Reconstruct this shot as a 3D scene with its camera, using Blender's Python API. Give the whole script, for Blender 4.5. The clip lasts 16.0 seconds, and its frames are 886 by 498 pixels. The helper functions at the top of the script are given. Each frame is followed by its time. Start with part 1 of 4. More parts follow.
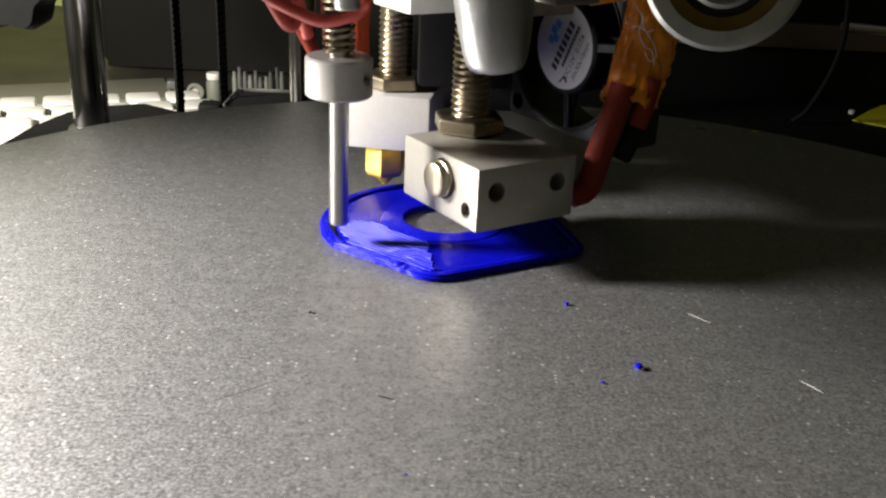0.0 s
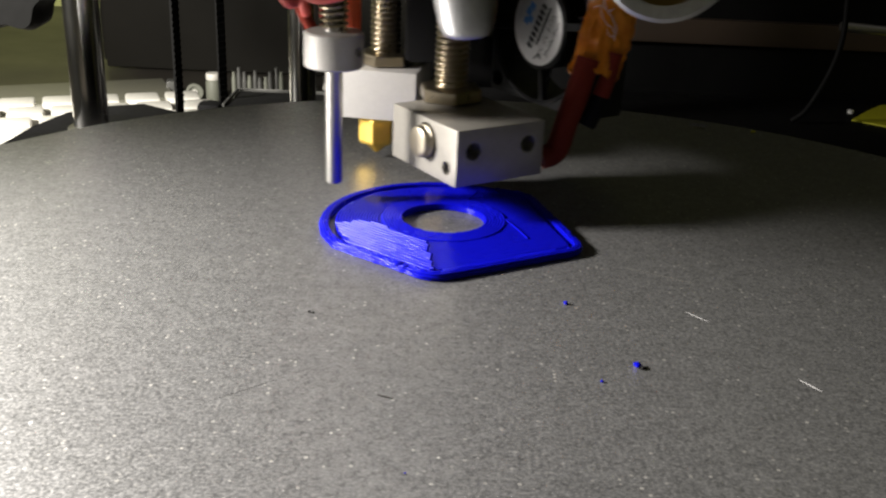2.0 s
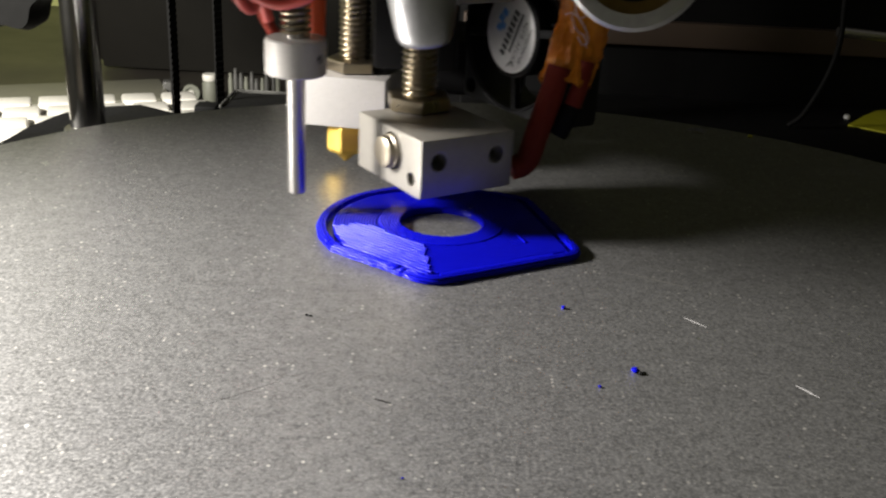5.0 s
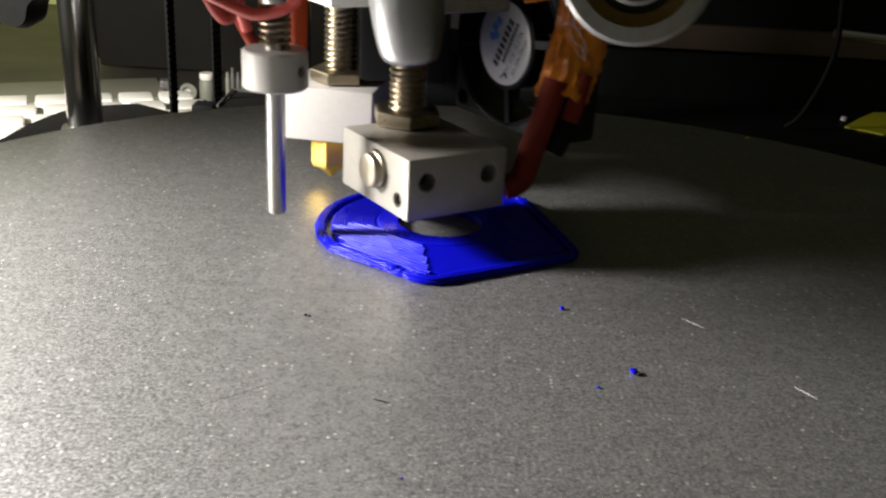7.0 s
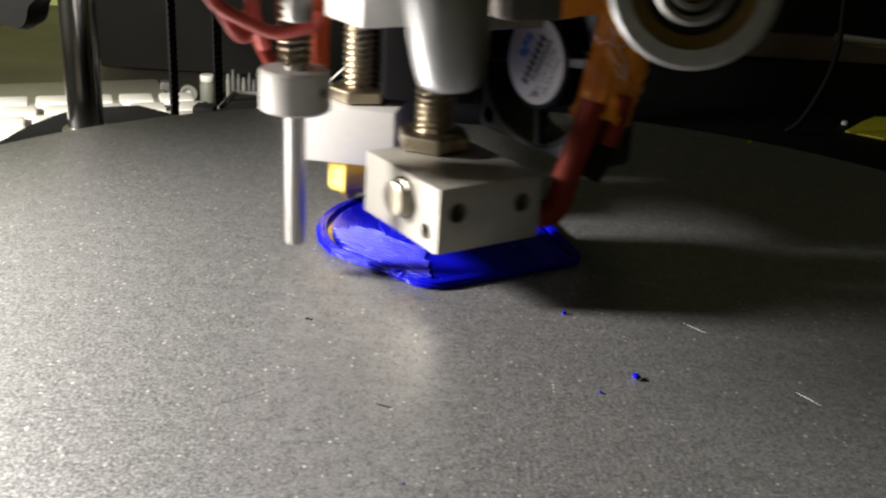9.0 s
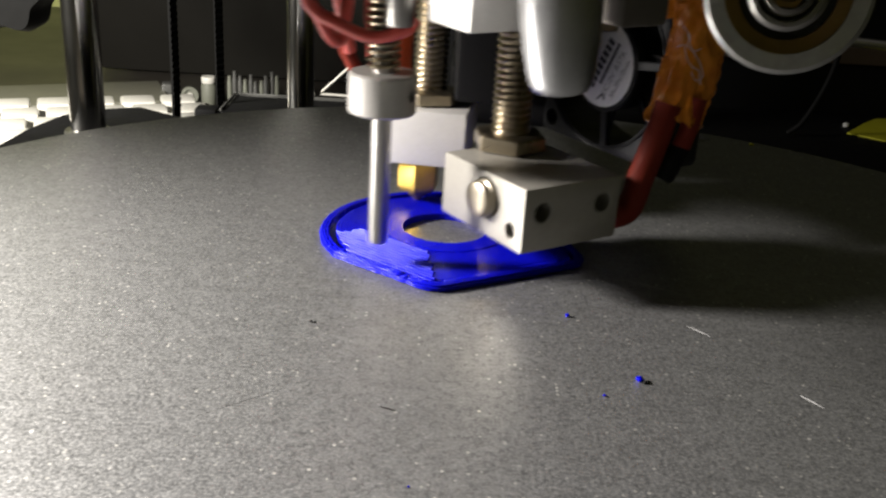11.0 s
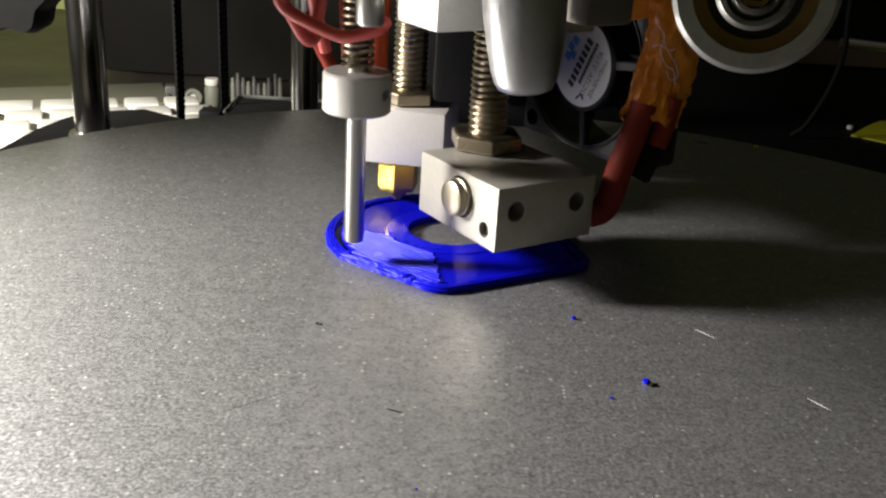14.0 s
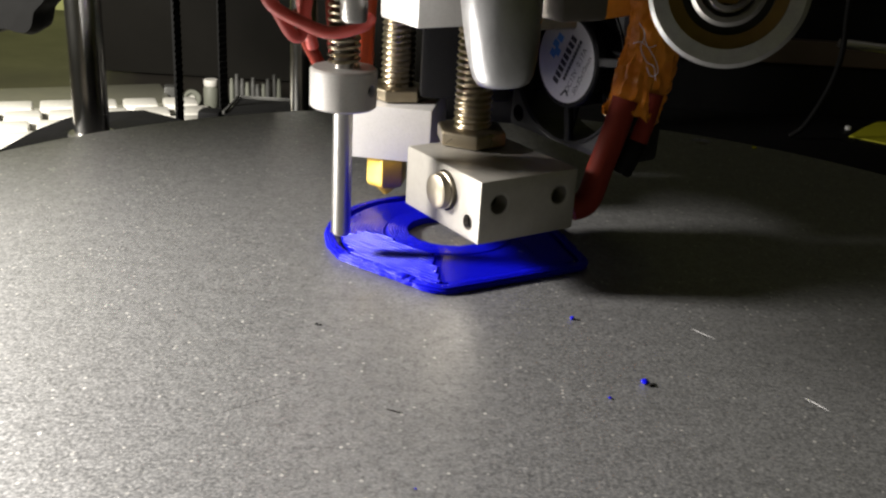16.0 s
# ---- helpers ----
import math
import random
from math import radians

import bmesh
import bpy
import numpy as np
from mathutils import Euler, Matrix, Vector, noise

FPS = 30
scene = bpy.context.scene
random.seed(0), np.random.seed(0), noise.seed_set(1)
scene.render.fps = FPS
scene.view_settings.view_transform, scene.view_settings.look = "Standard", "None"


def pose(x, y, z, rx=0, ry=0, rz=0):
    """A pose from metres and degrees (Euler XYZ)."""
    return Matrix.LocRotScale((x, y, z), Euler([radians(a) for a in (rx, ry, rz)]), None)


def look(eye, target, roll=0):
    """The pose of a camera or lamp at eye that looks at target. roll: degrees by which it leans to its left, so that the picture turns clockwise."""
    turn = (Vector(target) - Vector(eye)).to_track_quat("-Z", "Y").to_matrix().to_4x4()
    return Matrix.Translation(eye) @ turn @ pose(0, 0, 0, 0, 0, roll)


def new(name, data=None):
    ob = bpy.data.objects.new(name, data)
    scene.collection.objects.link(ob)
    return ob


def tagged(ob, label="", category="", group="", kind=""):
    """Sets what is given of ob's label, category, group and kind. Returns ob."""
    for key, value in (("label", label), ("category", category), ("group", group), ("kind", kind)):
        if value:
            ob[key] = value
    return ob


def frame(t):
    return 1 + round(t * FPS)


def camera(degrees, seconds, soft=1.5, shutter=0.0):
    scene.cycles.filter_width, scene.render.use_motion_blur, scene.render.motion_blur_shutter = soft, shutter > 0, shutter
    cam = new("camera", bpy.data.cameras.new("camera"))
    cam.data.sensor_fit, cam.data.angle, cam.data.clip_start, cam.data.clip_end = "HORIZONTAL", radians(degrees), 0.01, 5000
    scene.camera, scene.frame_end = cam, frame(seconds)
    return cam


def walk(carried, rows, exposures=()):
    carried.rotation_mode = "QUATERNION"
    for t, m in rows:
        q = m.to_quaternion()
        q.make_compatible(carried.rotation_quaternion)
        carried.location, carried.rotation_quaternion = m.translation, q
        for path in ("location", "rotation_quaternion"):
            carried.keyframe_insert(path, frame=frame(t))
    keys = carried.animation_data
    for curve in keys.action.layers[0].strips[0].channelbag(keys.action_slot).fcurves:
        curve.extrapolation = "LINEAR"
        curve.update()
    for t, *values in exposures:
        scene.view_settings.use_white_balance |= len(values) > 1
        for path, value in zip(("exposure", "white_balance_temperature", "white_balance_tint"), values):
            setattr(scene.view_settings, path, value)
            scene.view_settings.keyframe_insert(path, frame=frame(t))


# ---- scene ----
cam = camera(48.49, 16.0, soft=2.3, shutter=0.6)
walk(cam, [
    (0, pose(0.00003, -0.00000, 0.05734, 67.774, -2.412, 0.985)),
    (0.5, pose(0.00019, 0.00007, 0.05711, 67.841, -2.529, 0.979)),
    (1, pose(0.00034, -0.00016, 0.05713, 67.830, -2.412, 0.942)),
    (1.5, pose(0.00005, -0.00027, 0.05737, 67.795, -2.441, 0.907)),
    (2, pose(0.00012, -0.00016, 0.05726, 67.797, -2.380, 0.948)),
    (2.5, pose(-0.00016, 0.00050, 0.05708, 67.860, -2.425, 1.112)),
    (3, pose(-0.00019, 0.00020, 0.05738, 67.868, -2.509, 1.019)),
    (3.5, pose(-0.00032, 0.00016, 0.05730, 67.901, -2.684, 0.925)),
    (4, pose(-0.00013, 0.00011, 0.05735, 67.916, -2.652, 0.806)),
    (6.5, pose(-0.00061, 0.00009, 0.05746, 67.909, -3.072, 0.779)),
    (7, pose(-0.00068, 0.00002, 0.05750, 67.917, -3.059, 0.668)),
    (7.5, pose(-0.00074, -0.00010, 0.05758, 67.904, -2.899, 0.659)),
    (8, pose(-0.00107, 0.00042, 0.05750, 67.944, -3.091, 0.782)),
    (8.5, pose(-0.00125, 0.00032, 0.05775, 67.967, -3.229, 0.820)),
    (9, pose(-0.00105, 0.00031, 0.05761, 68.044, -3.264, 0.709)),
    (11.5, pose(-0.00166, 0.00022, 0.05795, 68.147, -3.259, 0.743)),
    (12, pose(-0.00180, -0.00012, 0.05802, 68.215, -3.268, 0.741)),
    (12.5, pose(-0.00170, 0.00003, 0.05794, 68.273, -3.100, 0.751)),
    (13, pose(-0.00176, 0.00001, 0.05778, 68.308, -3.132, 0.690)),
    (13.5, pose(-0.00179, 0.00006, 0.05784, 68.264, -3.059, 0.680)),
    (14, pose(-0.00204, 0.00027, 0.05783, 68.220, -3.259, 0.864)),
    (14.5, pose(-0.00211, 0.00022, 0.05789, 68.193, -3.376, 0.837)),
    (15, pose(-0.00202, 0.00010, 0.05791, 68.240, -3.311, 0.801)),
    (15.5, pose(-0.00209, 0.00004, 0.05799, 68.270, -3.240, 0.785)),
    (16, pose(-0.00208, -0.00006, 0.05794, 68.270, -3.265, 0.788)),
], exposures=[(0.0, 0.0), (6.5, -0.06), (16.0, -0.08)])

# head travel: seconds, millimetres across, millimetres away
TRAVEL = [
    (0, 0.0, -0.0), (0.1, 1.4, -1.8), (0.2, 5.7, -1.6), (0.3, 2.5, -1.7), (0.4, 0.3, -1.0), (0.5, -1.9, -0.4),
    (0.6, -0.9, -1.2), (0.7, 2.7, -1.8), (0.8, 5.0, -2.3), (0.9, 2.6, -1.9), (1, 0.1, -1.2), (1.1, -3.7, -0.7),
    (1.2, -6.7, -0.3), (1.3, -10.1, 0.7), (1.4, -11.7, 2.3), (1.5, -12.6, 2.6), (1.6, -9.0, 0.9), (1.7, -8.2, 1.0),
    (1.8, -6.9, 8.1), (1.9, -4.6, 17.2), (2, -2.9, 19.3), (2.1, 0.6, 18.5), (2.2, 2.2, 18.4), (2.3, -0.5, 19.1),
    (2.4, -2.5, 9.9), (2.5, -3.2, 2.5), (2.6, -2.4, 0.3), (2.7, 0.2, 1.5), (2.8, 3.0, 4.4), (2.9, 4.2, 7.2),
    (3, 4.8, 10.9), (3.1, 2.3, 13.3), (3.2, 0.2, 15.5), (3.3, -2.5, 15.5), (3.4, -6.8, 15.3), (3.5, -9.4, 13.7),
    (3.6, -11.7, 8.9), (3.7, -11.2, 6.0), (3.8, -9.1, 2.0), (3.9, -5.5, 0.1), (4, -3.5, 0.9), (4.1, 0.0, 1.5),
    (4.2, 2.4, 3.3), (4.3, 4.5, 5.9), (4.4, 5.4, 8.5), (4.5, 5.7, 11.8), (4.6, 3.3, 13.9), (4.7, 1.2, 15.8),
    (4.8, -1.3, 16.0), (4.9, -5.1, 15.7), (5, -8.0, 14.5), (5.1, -10.3, 11.1), (5.2, -11.1, 7.6), (5.3, -9.9, 4.3),
    (5.4, -7.4, 1.4), (5.5, -4.6, 0.4), (5.6, -2.5, 1.1), (5.7, 0.5, 1.9), (5.8, 1.2, 1.7), (5.9, 3.3, 4.2),
    (6, 4.3, 6.9), (6.1, 4.5, 10.0), (6.2, 2.2, 12.1), (6.3, 0.3, 13.9), (6.4, -3.3, 15.0), (6.5, -5.7, 15.2),
    (6.6, -8.6, 12.5), (6.7, -10.1, 10.7), (6.8, -11.5, 8.5), (6.9, -10.6, 5.7), (7, -9.4, 4.6), (7.1, -6.3, 0.3),
    (7.2, -4.3, 0.6), (7.3, -3.6, 0.3), (7.4, -1.6, -7.5), (7.5, 2.1, -3.9), (7.6, 11.5, 0.6), (7.7, 10.7, 2.3),
    (7.8, 8.9, 8.7), (7.9, 7.0, 14.5), (8, 4.9, 16.6), (8.1, 1.7, 18.9), (8.2, -1.0, 18.6), (8.3, -4.7, 18.6),
    (8.4, -9.7, 16.6), (8.5, -12.8, 14.7), (8.6, -14.4, 9.1), (8.7, -14.6, 4.6), (8.8, -12.8, 1.7), (8.9, -8.7, -2.4),
    (9, -5.2, -6.2), (9.1, 0.8, -6.3), (9.2, 6.3, -2.9), (9.3, 12.9, 0.9), (9.4, 14.9, 3.4), (9.5, 13.2, 7.5),
    (9.6, 11.0, 13.2), (9.7, 8.8, 16.8), (9.8, 5.9, 18.7), (9.9, 2.7, 19.8), (10, -0.5, 19.4), (10.1, -4.7, 18.7),
    (10.2, -9.2, 16.7), (10.3, -12.1, 13.9), (10.4, -13.6, 8.7), (10.5, -13.7, 4.5), (10.6, -11.8, 1.6), (10.7, -8.1, -2.4),
    (10.8, -4.5, -6.1), (10.9, 0.8, -6.2), (11, 6.0, -3.1), (11.1, 7.9, 1.0), (11.2, 11.0, 4.1), (11.3, 9.8, 8.4),
    (11.4, 9.2, 12.5), (11.5, 7.3, 15.1), (11.6, 6.5, 16.7), (11.7, 3.2, 18.7), (11.8, 1.8, 20.3), (11.9, -1.3, 20.7),
    (12, -4.4, 20.1), (12.1, -6.5, 19.1), (12.2, -10.1, 18.1), (12.3, -10.9, 16.3), (12.4, -13.5, 14.3), (12.5, -15.1, 12.1),
    (12.6, -15.4, 8.5), (12.7, -15.6, 5.4), (12.8, -14.8, 2.6), (12.9, -12.1, -0.5), (13, -10.9, -1.3), (13.1, -7.9, -3.8),
    (13.2, -3.9, -7.2), (13.3, -3.5, -7.4), (13.4, 1.4, -4.2), (13.5, 1.8, -2.4), (13.6, 3.1, -0.2), (13.7, 4.0, 3.3),
    (13.8, 3.5, 3.0), (13.9, 2.8, -0.2), (14, 1.5, -2.5), (14.5, 1.3, -0.9), (15, 0.7, -0.2), (15.5, 0.1, 0.1),
    (16, -0.6, 0.5)
]

# ---------------------------------------------------------------- light
world = bpy.data.worlds.new("dim_room")
scene.world = world
world.use_nodes = True
world.node_tree.nodes["Background"].inputs[0].default_value = (1.0, 0.93, 0.82, 1)
world.node_tree.nodes["Background"].inputs[1].default_value = 0.075
lamp_data = bpy.data.lights.new("desk_lamp_light", "SPOT")
lamp_data.spot_size, lamp_data.spot_blend, lamp_data.shadow_soft_size = radians(138), 1.0, 0.015
lamp_data.energy, lamp_data.color = 9.3, (1.0, 0.937, 0.878)
lamp = new("desk_lamp_light", lamp_data)
lamp.matrix_world = look((-0.165, 0.128, 0.080), (-0.086, 0.060, 0.0))
# unseen fill spot, added to brighten the keyboard, wall and guide rods
spot_data = bpy.data.lights.new("keyboard_fill_light", "SPOT")
spot_data.spot_size, spot_data.spot_blend, spot_data.shadow_soft_size = radians(150), 0.8, 0.02
spot_data.energy, spot_data.color = 12.5, (1.0, 0.95, 0.86)
spot = new("keyboard_fill_light", spot_data)
spot.matrix_world = look((-0.24, 0.205, 0.070), (-0.22, 0.49, 0.02))

MM = 0.001


# ---------------------------------------------------------------- materials
class Nodes:
    """A small writer of node trees."""

    def __init__(self, name):
        self.mat = bpy.data.materials.new(name)
        self.mat.use_nodes = True
        self.tree = self.mat.node_tree
        self.bsdf = self.tree.nodes["Principled BSDF"]
        self.coord = self.tree.nodes.new("ShaderNodeTexCoord").outputs["Object"]

    def add(self, kind, **values):
        n = self.tree.nodes.new(kind)
        for k, v in values.items():
            n.inputs[k].default_value = v
        return n

    def link(self, a, b):
        self.tree.links.new(a, b)

    def noise(self, scale, detail=3.0, rough=0.6):
        n = self.add("ShaderNodeTexNoise", Scale=scale, Detail=detail, Roughness=rough)
        self.link(self.coord, n.inputs["Vector"])
        return n.outputs["Fac"]

    def cells(self, scale):
        n = self.add("ShaderNodeTexVoronoi", Scale=scale)
        self.link(self.coord, n.inputs["Vector"])
        return n

    def ramp(self, fac, stops):
        n = self.tree.nodes.new("ShaderNodeValToRGB")
        el = n.color_ramp.elements
        while len(el) < len(stops):
            el.new(0.5)
        for e, (p, c) in zip(el, stops):
            e.position, e.color = p, (*c, 1) if len(c) == 3 else c
        self.link(fac, n.inputs["Fac"])
        return n.outputs["Color"]

    def mix(self, fac, a, b):
        n = self.tree.nodes.new("ShaderNodeMix")
        n.data_type = "RGBA"
        for s, v in ((n.inputs[0], fac), (n.inputs[6], a), (n.inputs[7], b)):
            if isinstance(v, bpy.types.NodeSocket):
                self.link(v, s)
            else:
                s.default_value = v if isinstance(v, float) else (*v, 1)
        return n.outputs[2]

    def bump(self, height, strength, distance):
        n = self.add("ShaderNodeBump", Strength=strength, Distance=distance)
        self.link(height, n.inputs["Height"])
        if self.bsdf.inputs["Normal"].is_linked:
            self.link(self.bsdf.inputs["Normal"].links[0].from_socket, n.inputs["Normal"])
        self.link(n.outputs["Normal"], self.bsdf.inputs["Normal"])

    def set(self, **values):
        for k, v in values.items():
            s = self.bsdf.inputs[k.replace("_", " ")]
            if isinstance(v, bpy.types.NodeSocket):
                self.link(v, s)
            else:
                s.default_value = v
        return self


def simple(name, c1, c2, scale, rough=(0.4, 0.6), metal=0.0, bump=0.2, dist=0.0001, fine=4.0, **more):
    n = Nodes(name)
    big, small = n.noise(scale), n.noise(scale * fine * 3, 2.0)
    col = n.mix(big, c1, c2)
    dark = tuple(x * 0.75 for x in c1)
    n.set(Base_Color=n.mix(n.ramp(small, [(0.45, (0, 0, 0)), (0.75, (0.5, 0.5, 0.5))]), col, dark),
          Roughness=n.ramp(big, [(0.3, (rough[0],) * 3), (0.7, (rough[1],) * 3)]), Metallic=metal)
    if bump:
        n.bump(small, bump, dist)
    n.set(**more)
    return n.mat


def bed_material():
    n = Nodes("speckled_grey_coating")
    grain, mottle, blotch, worn = n.noise(2300, 2.0, 0.6), n.noise(1000, 2.0, 0.55), n.noise(60, 4.0), n.noise(380, 3.0)
    flakes, sparks = n.cells(2500), n.cells(1500)
    base = n.mix(blotch, (0.243, 0.249, 0.256), (0.309, 0.312, 0.315))
    base = n.mix(n.ramp(worn, [(0.35, (0.6, 0.6, 0.6)), (0.6, (0, 0, 0))]), base, (0.177, 0.181, 0.184))
    base = n.mix(n.ramp(mottle, [(0.36, (0.6, 0.6, 0.6)), (0.52, (0, 0, 0))]), base, (0.145, 0.149, 0.152))
    base = n.mix(n.ramp(grain, [(0.42, (0, 0, 0)), (0.78, (0.5, 0.5, 0.5))]), base, (0.520, 0.516, 0.503))
    # a few bright grains, their sparkle put into the base colour
    sep = n.tree.nodes.new("ShaderNodeSeparateColor")
    n.link(sparks.outputs["Color"], sep.inputs[0])
    few = n.ramp(sep.outputs[0], [(0.93, (0, 0, 0)), (1.0, (0.85, 0.85, 0.85))])
    dot = n.ramp(sparks.outputs["Distance"], [(0.22, (1, 1, 1)), (0.42, (0, 0, 0))])
    both = n.mix(few, (0.0, 0.0, 0.0), dot)
    base = n.mix(both, base, (0.775, 0.762, 0.725))
    # every flake of the coating leans its own way
    tilt = n.tree.nodes.new("ShaderNodeVectorMath")
    tilt.operation = "MULTIPLY_ADD"
    tilt.inputs[1].default_value, tilt.inputs[2].default_value = (0.085, 0.085, 0.0), (-0.0425, -0.0425, 1.0)
    n.link(flakes.outputs["Color"], tilt.inputs[0])
    unit = n.tree.nodes.new("ShaderNodeVectorMath")
    unit.operation = "NORMALIZE"
    n.link(tilt.outputs[0], unit.inputs[0])
    n.set(Base_Color=base, Metallic=0.80, Roughness=n.ramp(grain, [(0.3, (0.38,) * 3), (0.7, (0.50,) * 3)]), Normal=unit.outputs[0])
    n.bump(mottle, 0.25, 0.0001)
    return n.mat


M_BED = bed_material()
M_ALU = simple("machined_aluminium", (0.68, 0.665, 0.64), (0.58, 0.57, 0.55), 260, (0.40, 0.52), 0.3, 0.15, 0.00005)
M_COLLAR = simple("satin_turned_aluminium", (0.50, 0.485, 0.465), (0.42, 0.41, 0.39), 260, (0.36, 0.48), 0.6, 0.15, 0.00005)
M_BLOCK = simple("stained_heater_aluminium", (0.37, 0.355, 0.32), (0.28, 0.268, 0.24), 210, (0.33, 0.46), 0.5, 0.2, 0.00006, 2.0)
M_ALU_DULL = simple("dull_aluminium", (0.46, 0.455, 0.44), (0.26, 0.257, 0.25), 330, (0.35, 0.6), 0.85, 0.5, 0.00012)
M_FOIL = simple("brushed_zinc", (0.52, 0.525, 0.53), (0.36, 0.365, 0.37), 220, (0.28, 0.46), 1.0, 0.3, 0.00012, 2.5)
M_STEEL = simple("polished_steel", (0.44, 0.43, 0.41), (0.36, 0.35, 0.335), 300, (0.30, 0.40), 1.0, 0.06, 0.00003)
M_ROD = simple("brushed_guide_rod", (0.80, 0.79, 0.77), (0.70, 0.69, 0.67), 40, (0.15, 0.19), 1.0, 0.0)
M_NICKEL = simple("worn_nickel_thread", (0.42, 0.365, 0.27), (0.27, 0.23, 0.165), 300, (0.25, 0.38), 1.0, 0.15, 0.00005)
M_CART = simple("dull_cartridge_steel", (0.31, 0.28, 0.22), (0.22, 0.195, 0.155), 300, (0.34, 0.46), 0.85, 0.15, 0.00005)
M_SPACER = simple("dark_brown_metal", (0.16, 0.145, 0.13), (0.10, 0.09, 0.08), 200, (0.4, 0.6), 0.6, 0.3, 0.0001)
M_BROWN = simple("dark_brown_wood", (0.062, 0.041, 0.030), (0.04, 0.026, 0.018), 30, (0.5, 0.7), 0.0, 0.2, 0.0003)
M_BRASS = simple("worn_brass", (0.78, 0.55, 0.13), (0.66, 0.44, 0.09), 320, (0.3, 0.5), 0.9, 0.2, 0.00006)
M_GOLD = simple("tarnished_brass_ring", (0.30, 0.19, 0.075), (0.18, 0.11, 0.045), 260, (0.3, 0.5), 0.9, 0.2, 0.00006)
M_BLUE = simple("blue_printed_plastic", (0.003, 0.004, 0.42), (0.0025, 0.003, 0.33), 220, (0.16, 0.28), 0.0, 0.3, 0.00008, Specular_IOR_Level=0.12)
M_KAPTON = simple("crumpled_amber_tape", (0.90, 0.34, 0.025), (0.34, 0.055, 0.010), 120, (0.10, 0.25), 0.0, 0.9, 0.0005, 0.8,
                  Coat_Weight=0.8, Coat_Roughness=0.08)
M_RED = simple("red_silicone", (0.19, 0.021, 0.010), (0.12, 0.013, 0.007), 260, (0.55, 0.75), 0.0, 0.2, 0.0001, Specular_IOR_Level=0.2)
M_PINK = simple("faded_red_wire", (0.52, 0.075, 0.06), (0.42, 0.055, 0.045), 300, (0.35, 0.5), 0.0, 0.15, 0.0001)
M_ORANGE = simple("orange_wire", (0.55, 0.075, 0.012), (0.45, 0.05, 0.010), 300, (0.35, 0.5), 0.0, 0.15, 0.0001)
M_BLACK = simple("black_plastic", (0.0045, 0.0045, 0.005), (0.007, 0.007, 0.0075), 150, (0.55, 0.75), 0.0, 0.2, 0.0001, Specular_IOR_Level=0.12)
M_FANPLASTIC = simple("dark_fan_plastic", (0.006, 0.0062, 0.007), (0.009, 0.0093, 0.010), 150, (0.36, 0.5), 0.0, 0.15, 0.0001, Specular_IOR_Level=0.25)
M_RUBBER = simple("black_belt_rubber", (0.004, 0.004, 0.004), (0.006, 0.006, 0.006), 200, (0.7, 0.9), 0.0, 0.3, 0.0001, Specular_IOR_Level=0.05)
M_PAPER = simple("white_sticker_paper", (0.66, 0.66, 0.66), (0.6, 0.6, 0.6), 200, (0.4, 0.5), 0.0, 0.05, 0.00003)
M_INK = simple("black_ink", (0.03, 0.03, 0.035), (0.04, 0.04, 0.045), 300, (0.5, 0.6), 0.0, 0.0)
M_LOGO = simple("pale_blue_ink", (0.10, 0.28, 0.66), (0.12, 0.32, 0.7), 300, (0.5, 0.6), 0.0, 0.0)
M_YELLOW = simple("yellow_sticker", (0.62, 0.60, 0.03), (0.50, 0.48, 0.02), 120, (0.4, 0.55), 0.0, 0.1, 0.0001)
M_SOCKET = simple("dark_socket", (0.02, 0.019, 0.018), (0.03, 0.028, 0.026), 200, (0.4, 0.6), 0.6, 0.1, 0.0001)
M_DESK = simple("dark_desk_top", (0.030, 0.026, 0.020), (0.042, 0.036, 0.030), 14, (0.4, 0.55), 0.0, 0.1, 0.0002)
M_KEY = simple("white_keycaps", (0.60, 0.585, 0.54), (0.55, 0.535, 0.49), 60, (0.45, 0.6), 0.0, 0.1, 0.0001)
M_CASE = simple("pale_keyboard_case", (0.17, 0.167, 0.13), (0.14, 0.137, 0.107), 40, (0.45, 0.6), 0.0, 0.1, 0.0001)
M_GREEN = simple("olive_green_wall", (0.50, 0.53, 0.20), (0.44, 0.47, 0.17), 9, (0.7, 0.85), 0.0, 0.2, 0.0006)
M_PANEL = simple("dark_grey_case", (0.0066, 0.0060, 0.0046), (0.0050, 0.0046, 0.0036), 20, (0.6, 0.8), 0.0, 0.2, 0.0003, Specular_IOR_Level=0.12)
M_GREYBOX = simple("pale_green_grey_plastic", (0.15, 0.155, 0.125), (0.125, 0.13, 0.105), 40, (0.5, 0.65), 0.0, 0.1, 0.0002)
M_CLEAR = simple("cloudy_plastic", (0.1, 0.1, 0.095), (0.05, 0.05, 0.048), 60, (0.25, 0.45), 0.0, 0.3, 0.0004)


# ---------------------------------------------------------------- mesh helpers (millimetres)
def part(name, bm, material, parent=None, label="", smooth=40):
    """Link a bmesh as one mesh object, under a thing or a part."""
    bm.normal_update()
    me = bpy.data.meshes.new(name)
    bmesh.ops.scale(bm, vec=(MM, MM, MM), verts=bm.verts)
    for fc in bm.faces:
        fc.smooth = smooth > 0
    if smooth:
        for e in bm.edges:
            e.smooth = not (len(e.link_faces) == 2 and e.calc_face_angle(0.0) > radians(smooth))
    bm.to_mesh(me)
    bm.free()
    me.materials.append(material)
    ob = new(name, me)
    if parent:
        ob.parent = parent
    if label:
        ob["label"] = label
    return ob


